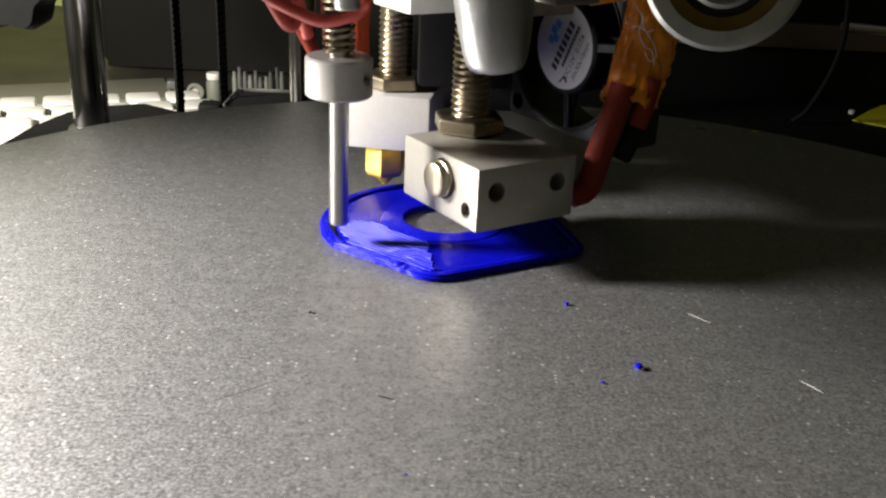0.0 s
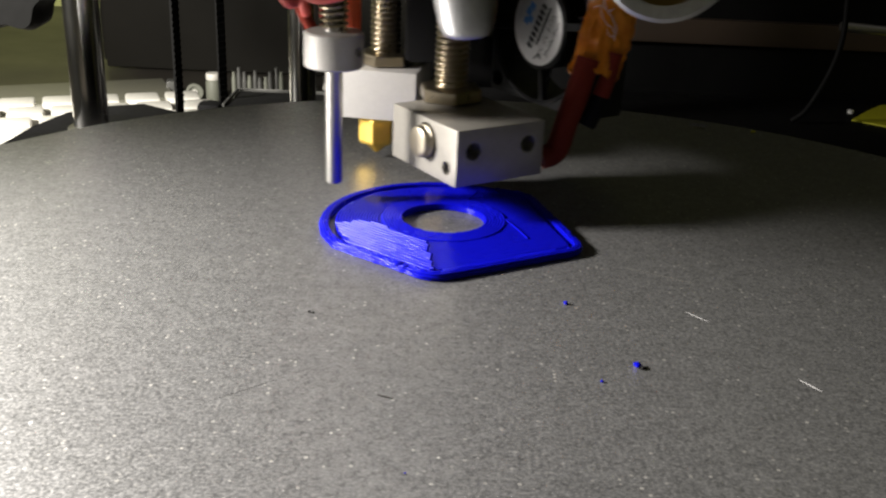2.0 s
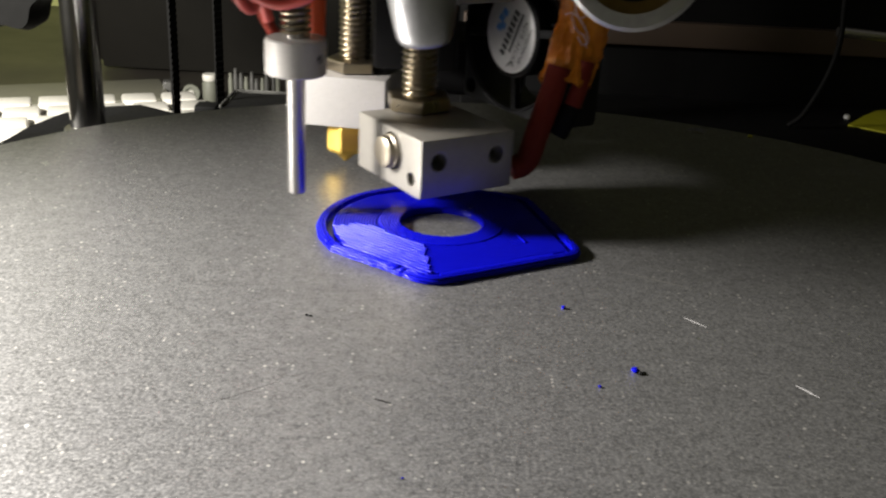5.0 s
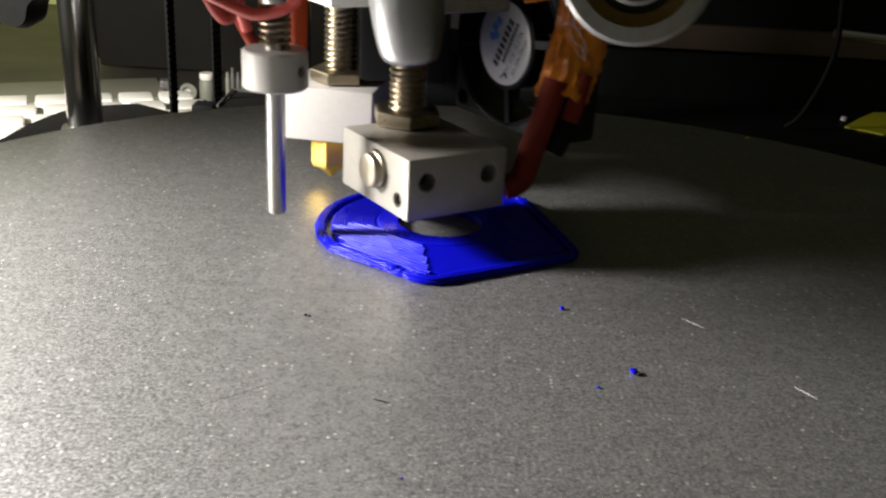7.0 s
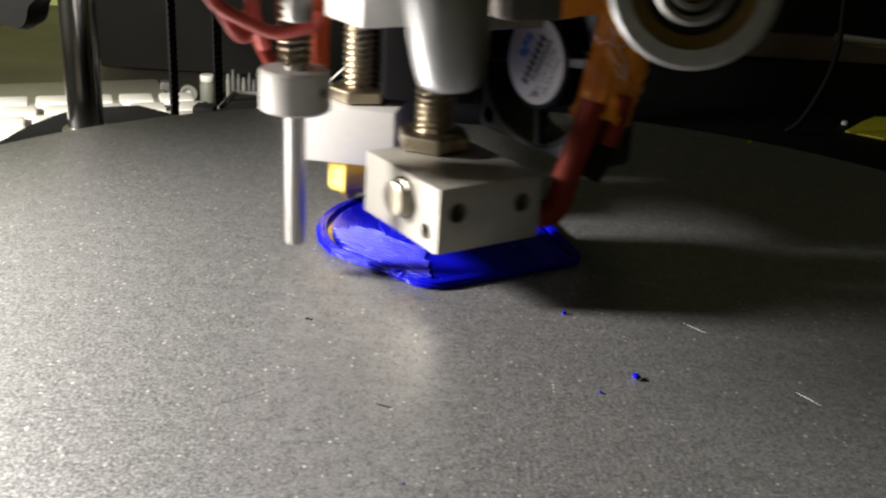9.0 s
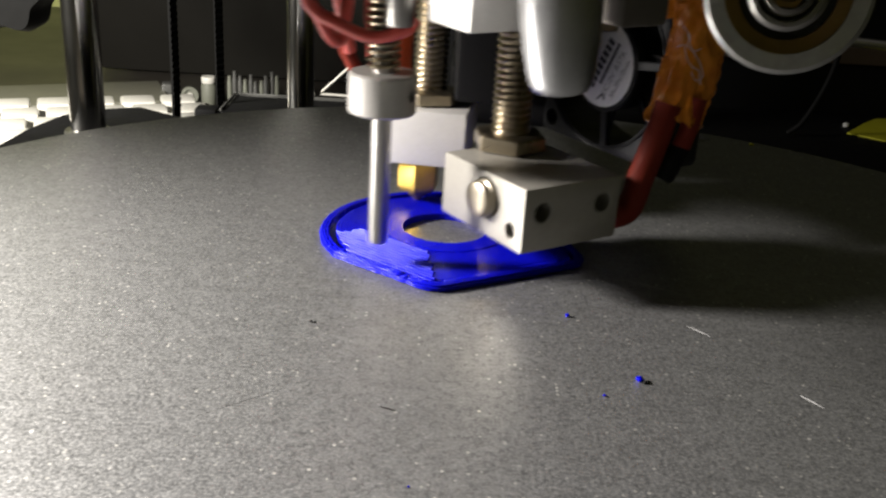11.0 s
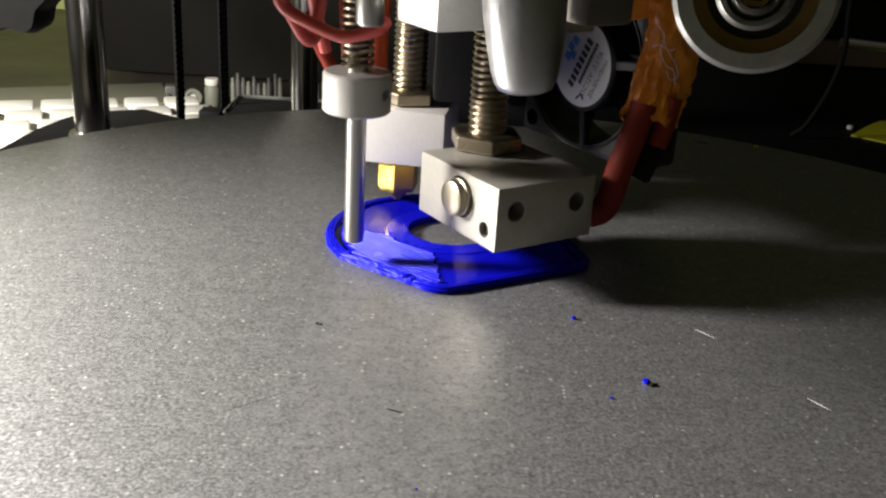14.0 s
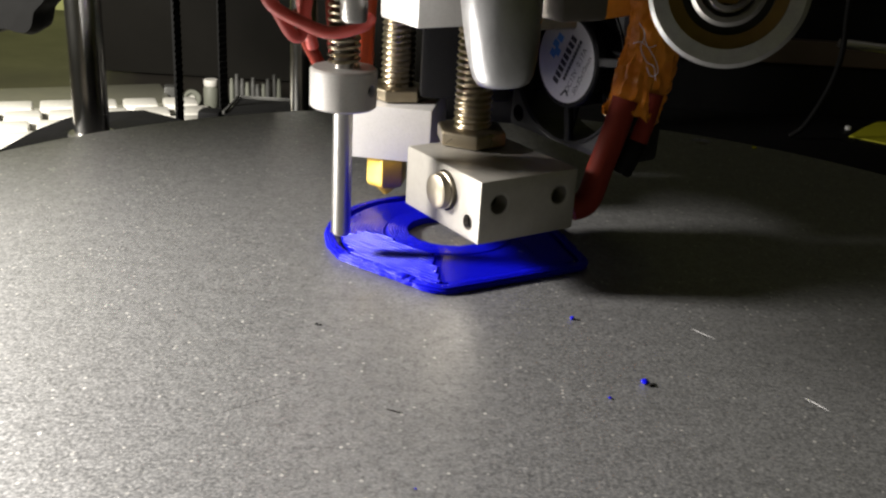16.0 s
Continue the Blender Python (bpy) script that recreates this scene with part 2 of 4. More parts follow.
def thing(name, x=0.0, y=0.0, z=0.0):
    """An Empty as the root of a thing; its parts keep the world's millimetres when it stands at the origin."""
    ob = new(name)
    ob.empty_display_size = 0.01
    ob.location = (x * MM, y * MM, z * MM)
    return ob


def box(sx, sy, sz, m=Matrix(), bevel=0.3, seg=2, bm=None):
    """A bevelled box of that size round the origin, put at m."""
    b = bmesh.new()
    bmesh.ops.create_cube(b, size=1.0)
    bmesh.ops.scale(b, vec=(sx, sy, sz), verts=b.verts)
    if bevel:
        bmesh.ops.bevel(b, geom=b.edges[:], offset=bevel, segments=seg, affect="EDGES", profile=0.6)
    b.transform(m)
    return join(bm, b)


def join(bm, b):
    if bm is None:
        return b
    me = bpy.data.meshes.new("tmp")
    b.to_mesh(me)
    b.free()
    bm.from_mesh(me)
    bpy.data.meshes.remove(me)
    return bm


def lathe(profile, m=Matrix(), seg=40, bm=None):
    """Turn (radius, z) pairs round z. Radius 0 closes the end."""
    b = bmesh.new()
    rings = []
    for r, z in profile:
        if r < 1e-6:
            rings.append([b.verts.new((0, 0, z))])
        else:
            rings.append([b.verts.new((r * math.cos(2 * math.pi * i / seg), r * math.sin(2 * math.pi * i / seg), z)) for i in range(seg)])
    for a, c in zip(rings, rings[1:]):
        for i in range(seg):
            j = (i + 1) % seg
            if len(a) == 1 and len(c) > 1:
                b.faces.new((a[0], c[j], c[i]))
            elif len(c) == 1 and len(a) > 1:
                b.faces.new((a[i], a[j], c[0]))
            elif len(a) > 1:
                b.faces.new((a[i], a[j], c[j], c[i]))
    bmesh.ops.recalc_face_normals(b, faces=b.faces)
    b.transform(m)
    return join(bm, b)


def tube(points, radius, seg=10, closed=False, flat=1.0, bm=None):
    """Sweep a circle along points; radius is a number or one per point."""
    b = bmesh.new()
    pts = [Vector(q) for q in points]
    n = len(pts)
    rad = radius if isinstance(radius, (list, tuple)) else [radius] * n
    rings, side = [], None
    for i, q in enumerate(pts):
        if closed:
            d = pts[(i + 1) % n] - pts[i - 1]
        else:
            d = pts[min(i + 1, n - 1)] - pts[max(i - 1, 0)]
        d.normalize()
        if side is None:
            side = d.orthogonal() if abs(d.z) > 0.95 else d.cross(Vector((0, 0, 1)))
        side = (side - d * side.dot(d)).normalized()
        up = d.cross(side)
        rings.append([b.verts.new(q + side * (rad[i] * math.cos(2 * math.pi * k / seg)) + up * (rad[i] * flat * math.sin(2 * math.pi * k / seg))) for k in range(seg)])
    pairs = list(zip(rings, rings[1:])) + ([(rings[-1], rings[0])] if closed else [])
    for a, c in pairs:
        for k in range(seg):
            j = (k + 1) % seg
            b.faces.new((a[k], a[j], c[j], c[k]))
    if not closed:
        b.faces.new(rings[0])
        b.faces.new(rings[-1])
    bmesh.ops.recalc_face_normals(b, faces=b.faces)
    return join(bm, b)


def spline(points, steps=8):
    """A smooth line through points."""
    pts = [Vector(q) for q in points]
    pts = [pts[0] * 2 - pts[1]] + pts + [pts[-1] * 2 - pts[-2]]
    out = []
    for i in range(1, len(pts) - 2):
        a, q, c, d = pts[i - 1:i + 3]
        for k in range(steps):
            s = k / steps
            out.append(0.5 * (2 * q + (c - a) * s + (2 * a - 5 * q + 4 * c - d) * s * s + (3 * q - a - 3 * c + d) * s ** 3))
    return out + [pts[-2]]


def prism(outline, z0, z1, bevel=0.0, holes=(), bm=None):
    """An upright slab over an outline, with holes."""
    b = bmesh.new()
    loops = [[b.verts.new((x, y, z1)) for x, y in line] for line in (outline, *holes)]
    edges = []
    for lp in loops:
        edges += [b.edges.new((lp[i], lp[(i + 1) % len(lp)])) for i in range(len(lp))]
    bmesh.ops.triangle_fill(b, edges=edges, use_beauty=True)
    top = b.faces[:]
    got = bmesh.ops.extrude_face_region(b, geom=top)
    bmesh.ops.translate(b, vec=(0, 0, z0 - z1), verts=[v for v in got["geom"] if isinstance(v, bmesh.types.BMVert)])
    bmesh.ops.recalc_face_normals(b, faces=b.faces)
    if bevel:
        rim = [e for e in b.edges if all(abs(v.co.z - z1) < 1e-6 for v in e.verts) and e.calc_face_angle(0) > 0.5]
        bmesh.ops.bevel(b, geom=rim, offset=bevel, segments=2, affect="EDGES")
    return join(bm, b)


def thread(radius, z0, z1, pitch, depth, m=Matrix(), seg=28, bm=None):
    """A threaded rod with a real helix."""
    b = bmesh.new()
    steps = int((z1 - z0) / pitch * 6)
    grid = []
    for i in range(steps + 1):
        z = z0 + (z1 - z0) * i / steps
        row = []
        for k in range(seg):
            w = (z / pitch - k / seg) % 1.0
            r = radius - depth * (abs(w - 0.5) * 2) ** 1.3
            a = 2 * math.pi * k / seg
            row.append(b.verts.new((r * math.cos(a), r * math.sin(a), z)))
        grid.append(row)
    for a, c in zip(grid, grid[1:]):
        for k in range(seg):
            j = (k + 1) % seg
            b.faces.new((a[k], a[j], c[j], c[k]))
    b.faces.new(grid[0][::-1])
    b.faces.new(grid[-1])
    b.transform(m)
    return join(bm, b)


def cut(ob, cutters):
    """Cut closed bmeshes (millimetres, in the thing's space) out of a part."""
    for c in cutters:
        me = bpy.data.meshes.new("cutter")
        bmesh.ops.scale(c, vec=(MM, MM, MM), verts=c.verts)
        c.to_mesh(me)
        c.free()
        tool = new("cutter", me)
        mod = ob.modifiers.new("cut", "BOOLEAN")
        mod.operation, mod.object, mod.solver = "DIFFERENCE", tool, "EXACT"
        bpy.context.view_layer.update()
        done = bpy.data.meshes.new_from_object(ob.evaluated_get(bpy.context.evaluated_depsgraph_get()))
        ob.modifiers.clear()
        ob.data = done
        bpy.data.objects.remove(tool)


def along(origin, direction, up=(0, 0, 1)):
    """A pose whose z looks along direction."""
    z = Vector(direction).normalized()
    x = Vector(up).cross(z)
    x = x.normalized() if x.length > 1e-4 else Vector((1, 0, 0))
    y = z.cross(x)
    m = Matrix((x, y, z)).transposed().to_4x4()
    m.translation = Vector(origin)
    return m


def frame_of(origin, x, y):
    """A pose from an origin and two level axes."""
    x, y = Vector(x).normalized(), Vector(y).normalized()
    z = x.cross(y)
    m = Matrix((x, y, z)).transposed().to_4x4()
    m.translation = Vector(origin)
    return m


def arc(cx, cy, r, a0, a1, n):
    return [(cx + r * math.cos(radians(a0 + (a1 - a0) * i / n)), cy + r * math.sin(radians(a0 + (a1 - a0) * i / n))) for i in range(n + 1)]


def fillet(prev, corner, nxt, r, n=6):
    a, c = (Vector(prev) - Vector(corner)).normalized(), (Vector(nxt) - Vector(corner)).normalized()
    half = a.angle(c) / 2
    back = r / math.tan(half)
    centre = Vector(corner) + (a + c).normalized() * (r / math.sin(half))
    s, e = Vector(corner) + a * back - centre, Vector(corner) + c * back - centre
    turn = s.angle_signed(e)
    return [tuple(centre + Matrix.Rotation(-turn * i / n, 2) @ s) for i in range(n + 1)]


# ---------------------------------------------------------------- the bed and the ground
def build_bed():
    bed = thing("print_bed")
    cx, cy, r = 10.7, 124.6, 114.6
    plate = part("bed_plate", lathe([(0, -4), (r - 0.6, -4), (r, -3.4), (r, -0.5), (r - 0.5, 0), (0, 0)], Matrix.Translation((cx, cy, 0)), 200), M_BED, bed)
    cut(plate, [lathe([(0, -6), (2.6, -6), (2.6, 1), (0, 1)], Matrix.Translation((58.5, 222.5, 0)), 24)])
    part("countersunk_screw", lathe([(0, -2.2), (2.4, -2.2), (2.5, -0.6), (1.4, -0.5), (1.2, -1.5), (0, -1.5)], Matrix.Translation((58.5, 222.5, 0)), 24), M_STEEL, bed, "recessed steel screw")
    part("bed_base", lathe([(0, -80.5), (92, -80.5), (92, -4.2), (0, -4.2)], Matrix.Translation((cx, cy, 0)), 60), M_BLACK, bed, "black round base under the bed")
    return tagged(bed, "round dark grey speckled heated print bed", "print bed", kind="structure")


build_bed()


# ---------------------------------------------------------------- the blue print
PX, PY = 0.3, 149.4


def outline(inset):
    """The flange's outline, moved inwards."""
    r = 20.2 - inset
    left, front, right, back = (-16.6, 138.9), (-1.2, 126.9), (22.4, 140.4), (15.2, 166.2)
    mid = Vector((1.5, 148.5))

    def shrink(c):
        d = (mid - Vector(c))
        return tuple(Vector(c) + d.normalized() * inset * 1.12)

    left, front, right, back = (shrink(c) for c in (left, front, right, back))
    pts = arc(PX, PY, r, 66, 214, 44)
    pts += fillet(pts[-1], front, right, max(4.2 - inset, 1.2))
    pts += fillet(front, right, back, max(3.6 - inset, 1.0))
    pts += fillet(right, back, pts[0], max(5.5 - inset, 2.0))
    return pts


def ring(r, n=60, cx=0.1, cy=151.0):
    return arc(cx, cy, r, 0, 360 - 360 / n, n - 1)


def inside(q, line):
    x, y = q
    hit = False
    for (x0, y0), (x1, y1) in zip(line, line[1:] + line[:1]):
        if (y0 > y) != (y1 > y) and x < (x1 - x0) * (y - y0) / (y1 - y0) + x0:
            hit = not hit
    return hit


def rough_loop(line, z, wob, seed):
    out = []
    for i, (x, y) in enumerate(line):
        w = noise.noise(Vector((x * 1.3, y * 1.3, seed))) * wob
        out.append((x + w, y + w * 0.7, z + w * 0.3))
    return out


def dense(line, step=0.5):
    out = []
    for a, c in zip(line, line[1:] + line[:1]):
        a, c = Vector(a), Vector(c)
        n = max(1, int((c - a).length / step))
        out += [tuple(a.lerp(c, i / n)) for i in range(n)]
    return out


def build_print():
    pr = thing("printed_flange")
    hole = ring(6.9)
    # outer wall of stacked beads
    wall = prism(outline(0.25), 0.02, 0.95, 0.0, [outline(1.5)[::-1]])
    for k, (ins, z) in enumerate(((0.22, 0.25), (0.12, 0.65), (0.3, 1.0), (0.75, 1.08), (1.2, 1.06))):
        wall = tube(rough_loop(dense(outline(ins)), z, 0.18, k * 7.3), 0.27, 6, True, 0.75, bm=wall)
    tagged(part("outer_wall", wall, M_BLUE, pr, "bead-stacked blue outer wall", smooth=80), kind="stuff")
    # body; the bed shows through the slit along the round side and the far straight side
    body = prism(outline(2.45), 0.02, 0.96, 0.0, [hole[::-1]])
    part("body", body, M_BLUE, pr)
    join_ = bmesh.new()
    for (x0, y0), (x1, y1), n in (((-14.0, 139.4), (-2.6, 130.5), 10), ((0.2, 130.0), (17.5, 139.6), 12)):
        mid = [(x0 + (x1 - x0) * i / n, y0 + (y1 - y0) * i / n, 0.8) for i in range(n + 1)]
        join_ = tube(mid, 0.62, 6, False, 0.35, bm=join_)
    part("wall_bridge", join_, M_BLUE, pr, smooth=80)
    # beads round the hole
    rings = bmesh.new()
    for k in range(7):
        rings = tube(rough_loop(ring(7.1 + 0.47 * k, 120), 1.06, 0.16, 40 + k * 0.35), 0.36, 6, True, 0.55, bm=rings)
    for k in range(3):
        rings = tube(rough_loop(ring(6.95, 90), 0.2 + 0.3 * k, 0.12, 60 + k), 0.25, 6, True, 0.8, bm=rings)
    tagged(part("hole_wall", rings, M_BLUE, pr, "concentric blue beads round the hole", smooth=80), kind="stuff")
    # straight infill beads: open ones in the front quarter, closed ones on the far side
    inner, near_edge = outline(2.6), outline(1.3)
    d = Vector((0.80, -0.60))
    nrm = Vector((0.60, 0.80))
    for k in range(-30, 60):
        base = Vector((-8.0, 133.0)) + nrm * (0.80 * k)
        run = []
        for s in range(-70, 90):
            q = base + d * (0.5 * s)
            ok = inside(q, near_edge if q.y < 139.5 else inner) and (q - Vector((0.1, 151.0))).length > 10.2 and q.x < -0.6 - 0.14 * k + 0.18 * math.sin(k * 2.1) and q.y < 147.5 + 0.8 * math.sin(k * 1.3)
            if ok:
                w = noise.noise(Vector((q.x * 0.6, q.y * 0.6, k * 0.37))) * 0.06
                run.append((q.x + w, q.y + w, 1.12 + w))
            elif len(run) > 3:
                part("infill_bead", tube(run, 0.25, 10, False, 1.1), M_BLUE, pr, smooth=80)
                run = []
            else:
                run = []
    # arcs that follow the round side
    arcs = bmesh.new()
    for k in range(15):
        r = 11.0 + 0.46 * k
        line = [q for q in arc(PX, PY + 0.8, r, 70, 192, 70)]
        line = [q for q in line if inside(q, inner) and (Vector(q) - Vector((0.1, 151.0))).length > 10.3]
        if len(line) > 4:
            arcs = tube(rough_loop(line, 0.98, 0.07, 80 + k), 0.25, 6, False, 0.6, bm=arcs)
    tagged(part("curved_infill", arcs, M_BLUE, pr, "curved blue infill beads", smooth=80), kind="stuff")
    # nearly closed top skin of the near side
    skin = bmesh.new()
    e = Vector((0.875, 0.484))
    f_ = Vector((-0.484, 0.875))
    for k in range(-4, 34):
        base = Vector((8.0, 132.0)) + f_ * (0.5 * k)
        run = []
        for s in range(-60, 60):
            q = base + e * (0.5 * s)
            ok = inside(q, inner) and (q - Vector((0.1, 151.0))).length > 10.3 and q.x > -1.5 - 0.07 * k
            if ok:
                w = noise.noise(Vector((q.x * 0.5, q.y * 0.5, k + 9))) * 0.04
                run.append((q.x, q.y + w, 0.98 + w))
            elif len(run) > 3:
                skin = tube(run, 0.27, 6, False, 0.35, bm=skin)
                run = []
            else:
                run = []
    tagged(part("top_skin", skin, M_BLUE, pr, "smooth nearly closed blue top beads", smooth=80), kind="stuff")
    # blobs and seams
    blob = bmesh.new()
    rng = random.Random(5)
    for x, y, r in ((-6.2, 131.2, 0.7), (-5.2, 130.3, 0.5), (-17.2, 140.3, 0.42), (-15.2, 138.9, 0.45), (-2.4, 129.0, 0.4), (0.4, 128.8, 0.35), (14.8, 164.4, 0.5), (13.0, 165.9, 0.45), (9.5, 167.2, 0.4), (19.6, 140.3, 0.3)):
        m = Matrix.Translation((x, y, 1.05)) @ Matrix.Diagonal((r * 1.3, r, r * 0.7, 1))
        b = bmesh.new()
        bmesh.ops.create_icosphere(b, subdivisions=2, radius=1.0, matrix=m)
        blob = join(blob, b)
    for _ in range(60):
        a = rng.uniform(60, 215)
        r = rng.uniform(11.5, 18.5)
        x, y = PX + r * math.cos(radians(a)), PY + r * math.sin(radians(a))
        b = bmesh.new()
        bmesh.ops.create_icosphere(b, subdivisions=1, radius=rng.uniform(0.08, 0.2), matrix=Matrix.Translation((x, y, 1.15)))
        blob = join(blob, b)
    tagged(part("blobs", blob, M_BLUE, pr), kind="stuff")
    seam = tube([(10.3, 151.5, 1.12), (12.0, 147.3, 1.16), (13.4, 143.4, 1.12)], 0.2, 6, False, 0.7)
    part("seam", seam, M_BLUE, pr, smooth=80)
    return tagged(pr, "half-printed bright blue plastic flange with a round hole on the bed", "3D print", kind="")


build_print()


def crumb(x, y, size, seed, material=M_BLUE, label="tiny blue plastic crumb lying on the bed"):
    b = bmesh.new()
    bmesh.ops.create_icosphere(b, subdivisions=2, radius=1.0)
    for v in b.verts:
        v.co *= 0.75 + 0.5 * noise.noise(v.co * 1.7 + Vector((seed, 0, 0)))
        v.co = Vector((v.co.x * size * 1.25, v.co.y * size, v.co.z * size * 0.7))
    low = min(v.co.z for v in b.verts)
    bmesh.ops.translate(b, vec=(x, y, -low + 0.01), verts=b.verts)
    ob = part("plastic_crumb", b, material)
    return tagged(ob, label, "crumb", "crumbs on the bed")


crumb(24.3, 105.2, 0.55, 1.0)
crumb(24.9, 104.7, 0.35, 2.0, M_BLACK, "tiny dark crumb beside a blue one")
crumb(17.3, 122.2, 0.4, 3.0)
crumb(19.5, 101.1, 0.22, 4.0, M_BLUE, "tiny faded blue plastic crumb lying on the bed")
crumb(-2.6, 81.2, 0.14, 5.0)
crumb(69.6, 218.6, 0.6, 9.0, M_YELLOW, "tiny yellow-green plastic crumb near the bed rim")
crumb(-17.0, 116.1, 0.26, 6.0, M_BLACK, "thin black fleck lying on the bed")
crumb(-16.5, 116.0, 0.18, 7.0, M_BLACK, "thin black fleck lying on the bed")


def scratch(x0, y0, x1, y1, w, label, material=M_PAPER):
    n = 14
    pts = [(x0 + (x1 - x0) * i / n + 0.12 * noise.noise(Vector((i * 0.7, x0, 0))), y0 + (y1 - y0) * i / n, 0.012) for i in range(n + 1)]
    rad = [w * (0.35 + 0.65 * math.sin(math.pi * i / n)) for i in range(n + 1)]
    ob = part("bed_scratch", tube(pts, rad, 6, False, 0.12), material)
    return tagged(ob, label, "scratch", "scratches on the bed")


scratch(43.4, 104.0, 45.4, 101.2, 0.12, "short pale scratch worn into the bed coating")
scratch(33.6, 121.4, 36.2, 118.6, 0.1, "short pale scratch worn into the bed coating")
scratch(-9.9, 97.0, -5.5, 93.2, 0.08, "long faint pale scratch in the bed coating", M_ALU_DULL)
scratch(-26.0, 92.0, -17.5, 99.0, 0.03, "long faint dark scuff across the bed coating", M_SOCKET)
scratch(-6.5, 96.0, -4.6, 95.2, 0.18, "short dark scuff on the bed coating", M_SOCKET)
scratch(27.5, 136.2, 37.0, 131.3, 0.22, "smeared pale residue streak on the bed", M_ALU_DULL)

# ---------------------------------------------------------------- the moving print head
HEAD = thing("print_head")
U, V = Vector((-0.555, 0.832, 0)), Vector((0.832, 0.555, 0))
A = Vector((4.5, 129.5, 0))


def on_block(u, v, z):
    return A + U * u + V * v + Vector((0, 0, z))


def build_front_block():
    m = frame_of(on_block(10, 8.75, 11.7), V, U)
    blk = part("heater_block", box(17.5, 20, 9.4, m, 0.35, 2), M_BLOCK, HEAD, "worn machined aluminium heater block")
    holes = []
    for v in (3.3, 14.2):
        holes.append(lathe([(0, -1), (1.45, -1), (1.45, 5), (0, 5)], along(on_block(0, v, 12.7), U), 28))
    holes.append(lathe([(0, -1), (1.15, -1), (1.15, 4.5), (0, 4.5)], along(on_block(2.8, 0, 9.6), V), 24))
    holes.append(lathe([(0, -1), (3.05, -1), (3.05, 3), (0, 3)], along(on_block(8.9, 0, 12.6), V), 36))
    cut(blk, holes)
    for v in (3.3, 14.2):
        part("hole_chamfer", lathe([(1.44, 0.5), (1.44, 0.2), (1.72, -0.03), (1.80, -0.03), (1.80, 0.1), (1.44, 0.5)], along(on_block(0, v, 12.7), U), 28), M_STEEL, blk)
        part("set_screw", lathe([(0, 2.6), (1.38, 2.6), (1.38, 3.6), (0, 3.6)], along(on_block(0, v, 12.7), U), 24), M_SOCKET, blk)
    part("heater_cartridge", lathe([(0, -2.0), (2.1, -2.0), (2.5, -1.75), (2.62, -1.3), (2.62, -0.7), (2.8, -0.6), (2.8, 2.9), (0, 2.9)], along(on_block(8.9, 0, 12.6), V), 40), M_CART, blk, "steel heater cartridge end")
    part("sensor_end", lathe([(0, 0.9), (1.1, 0.9), (1.1, 4.0), (0, 4.0)], along(on_block(2.8, 0, 9.6), V), 20), M_SOCKET, blk)
    return blk


build_front_block()


def hexagon(af, z0, z1, x, y, turn, name, material, parent):
    """A hexagonal nut with chamfered corners."""
    b = bmesh.new()
    rc = af / 2 / math.cos(math.pi / 6)
    prof = [(rc * 0.9, z0), (rc, z0 + (z1 - z0) * 0.14), (rc, z1 - (z1 - z0) * 0.14), (rc * 0.9, z1)]
    rings = []
    for r, z in prof:
        rings.append([b.verts.new((x + r * math.cos(radians(60 * i + turn)), y + r * math.sin(radians(60 * i + turn)), z)) for i in range(6)])
    for a, c in zip(rings, rings[1:]):
        for i in range(6):
            b.faces.new((a[i], a[(i + 1) % 6], c[(i + 1) % 6], c[i]))
    b.faces.new(rings[0][::-1])
    b.faces.new(rings[-1])
    bmesh.ops.bevel(b, geom=b.edges[:], offset=0.12, segments=1, affect="EDGES")
    return part(name, b, material, parent, smooth=25)


def nozzle(x, y, top, tip, turn, label):
    nz = hexagon(6.4, tip + 1.9, top, x, y, turn, "nozzle", M_BRASS, HEAD)
    nz["label"] = label
    part("nozzle_cone", lathe([(2.4, tip + 1.92), (2.1, tip + 1.6), (0.55, tip + 0.1), (0.5, tip), (0, tip)], Matrix.Translation((x, y, 0)), 28), M_BRASS, nz)


B1, B2 = (3.2, 150.0), (-9.7, 170.8)
hexagon(10.0, 16.45, 19.1, *B1, 38, "hex_nut", M_NICKEL, HEAD)
part("threaded_barrel", thread(3.0, 18.9, 48, 1.0, 0.42, Matrix.Translation((*B1, 0))), M_NICKEL, HEAD, "worn nickel threaded barrel")
nozzle(*B1, 7.0, 1.15, 20, "brass nozzle")

b2 = part("heater_block", box(15.6, 17.5, 9.4, Matrix.Translation((-9.8, 172.2, 13.3)) @ Matrix.Rotation(radians(-8), 4, "Z"), 0.35, 2), M_ALU, HEAD, "bare machined aluminium heater block")
part("scuff", box(0.6, 0.1, 0.25, Matrix.Translation((-8.0, 163.2, 16.7)), 0.0), M_SOCKET, b2)
hexagon(9.6, 18.05, 20.5, *B2, 12, "hex_nut", M_NICKEL, HEAD)
part("threaded_barrel", thread(3.0, 19.6, 48, 1.0, 0.42, Matrix.Translation((*B2, 0))), M_NICKEL, HEAD, "worn nickel threaded barrel")
nozzle(-10.9, 167.6, 8.6, 1.2, 22, "bright brass nozzle")


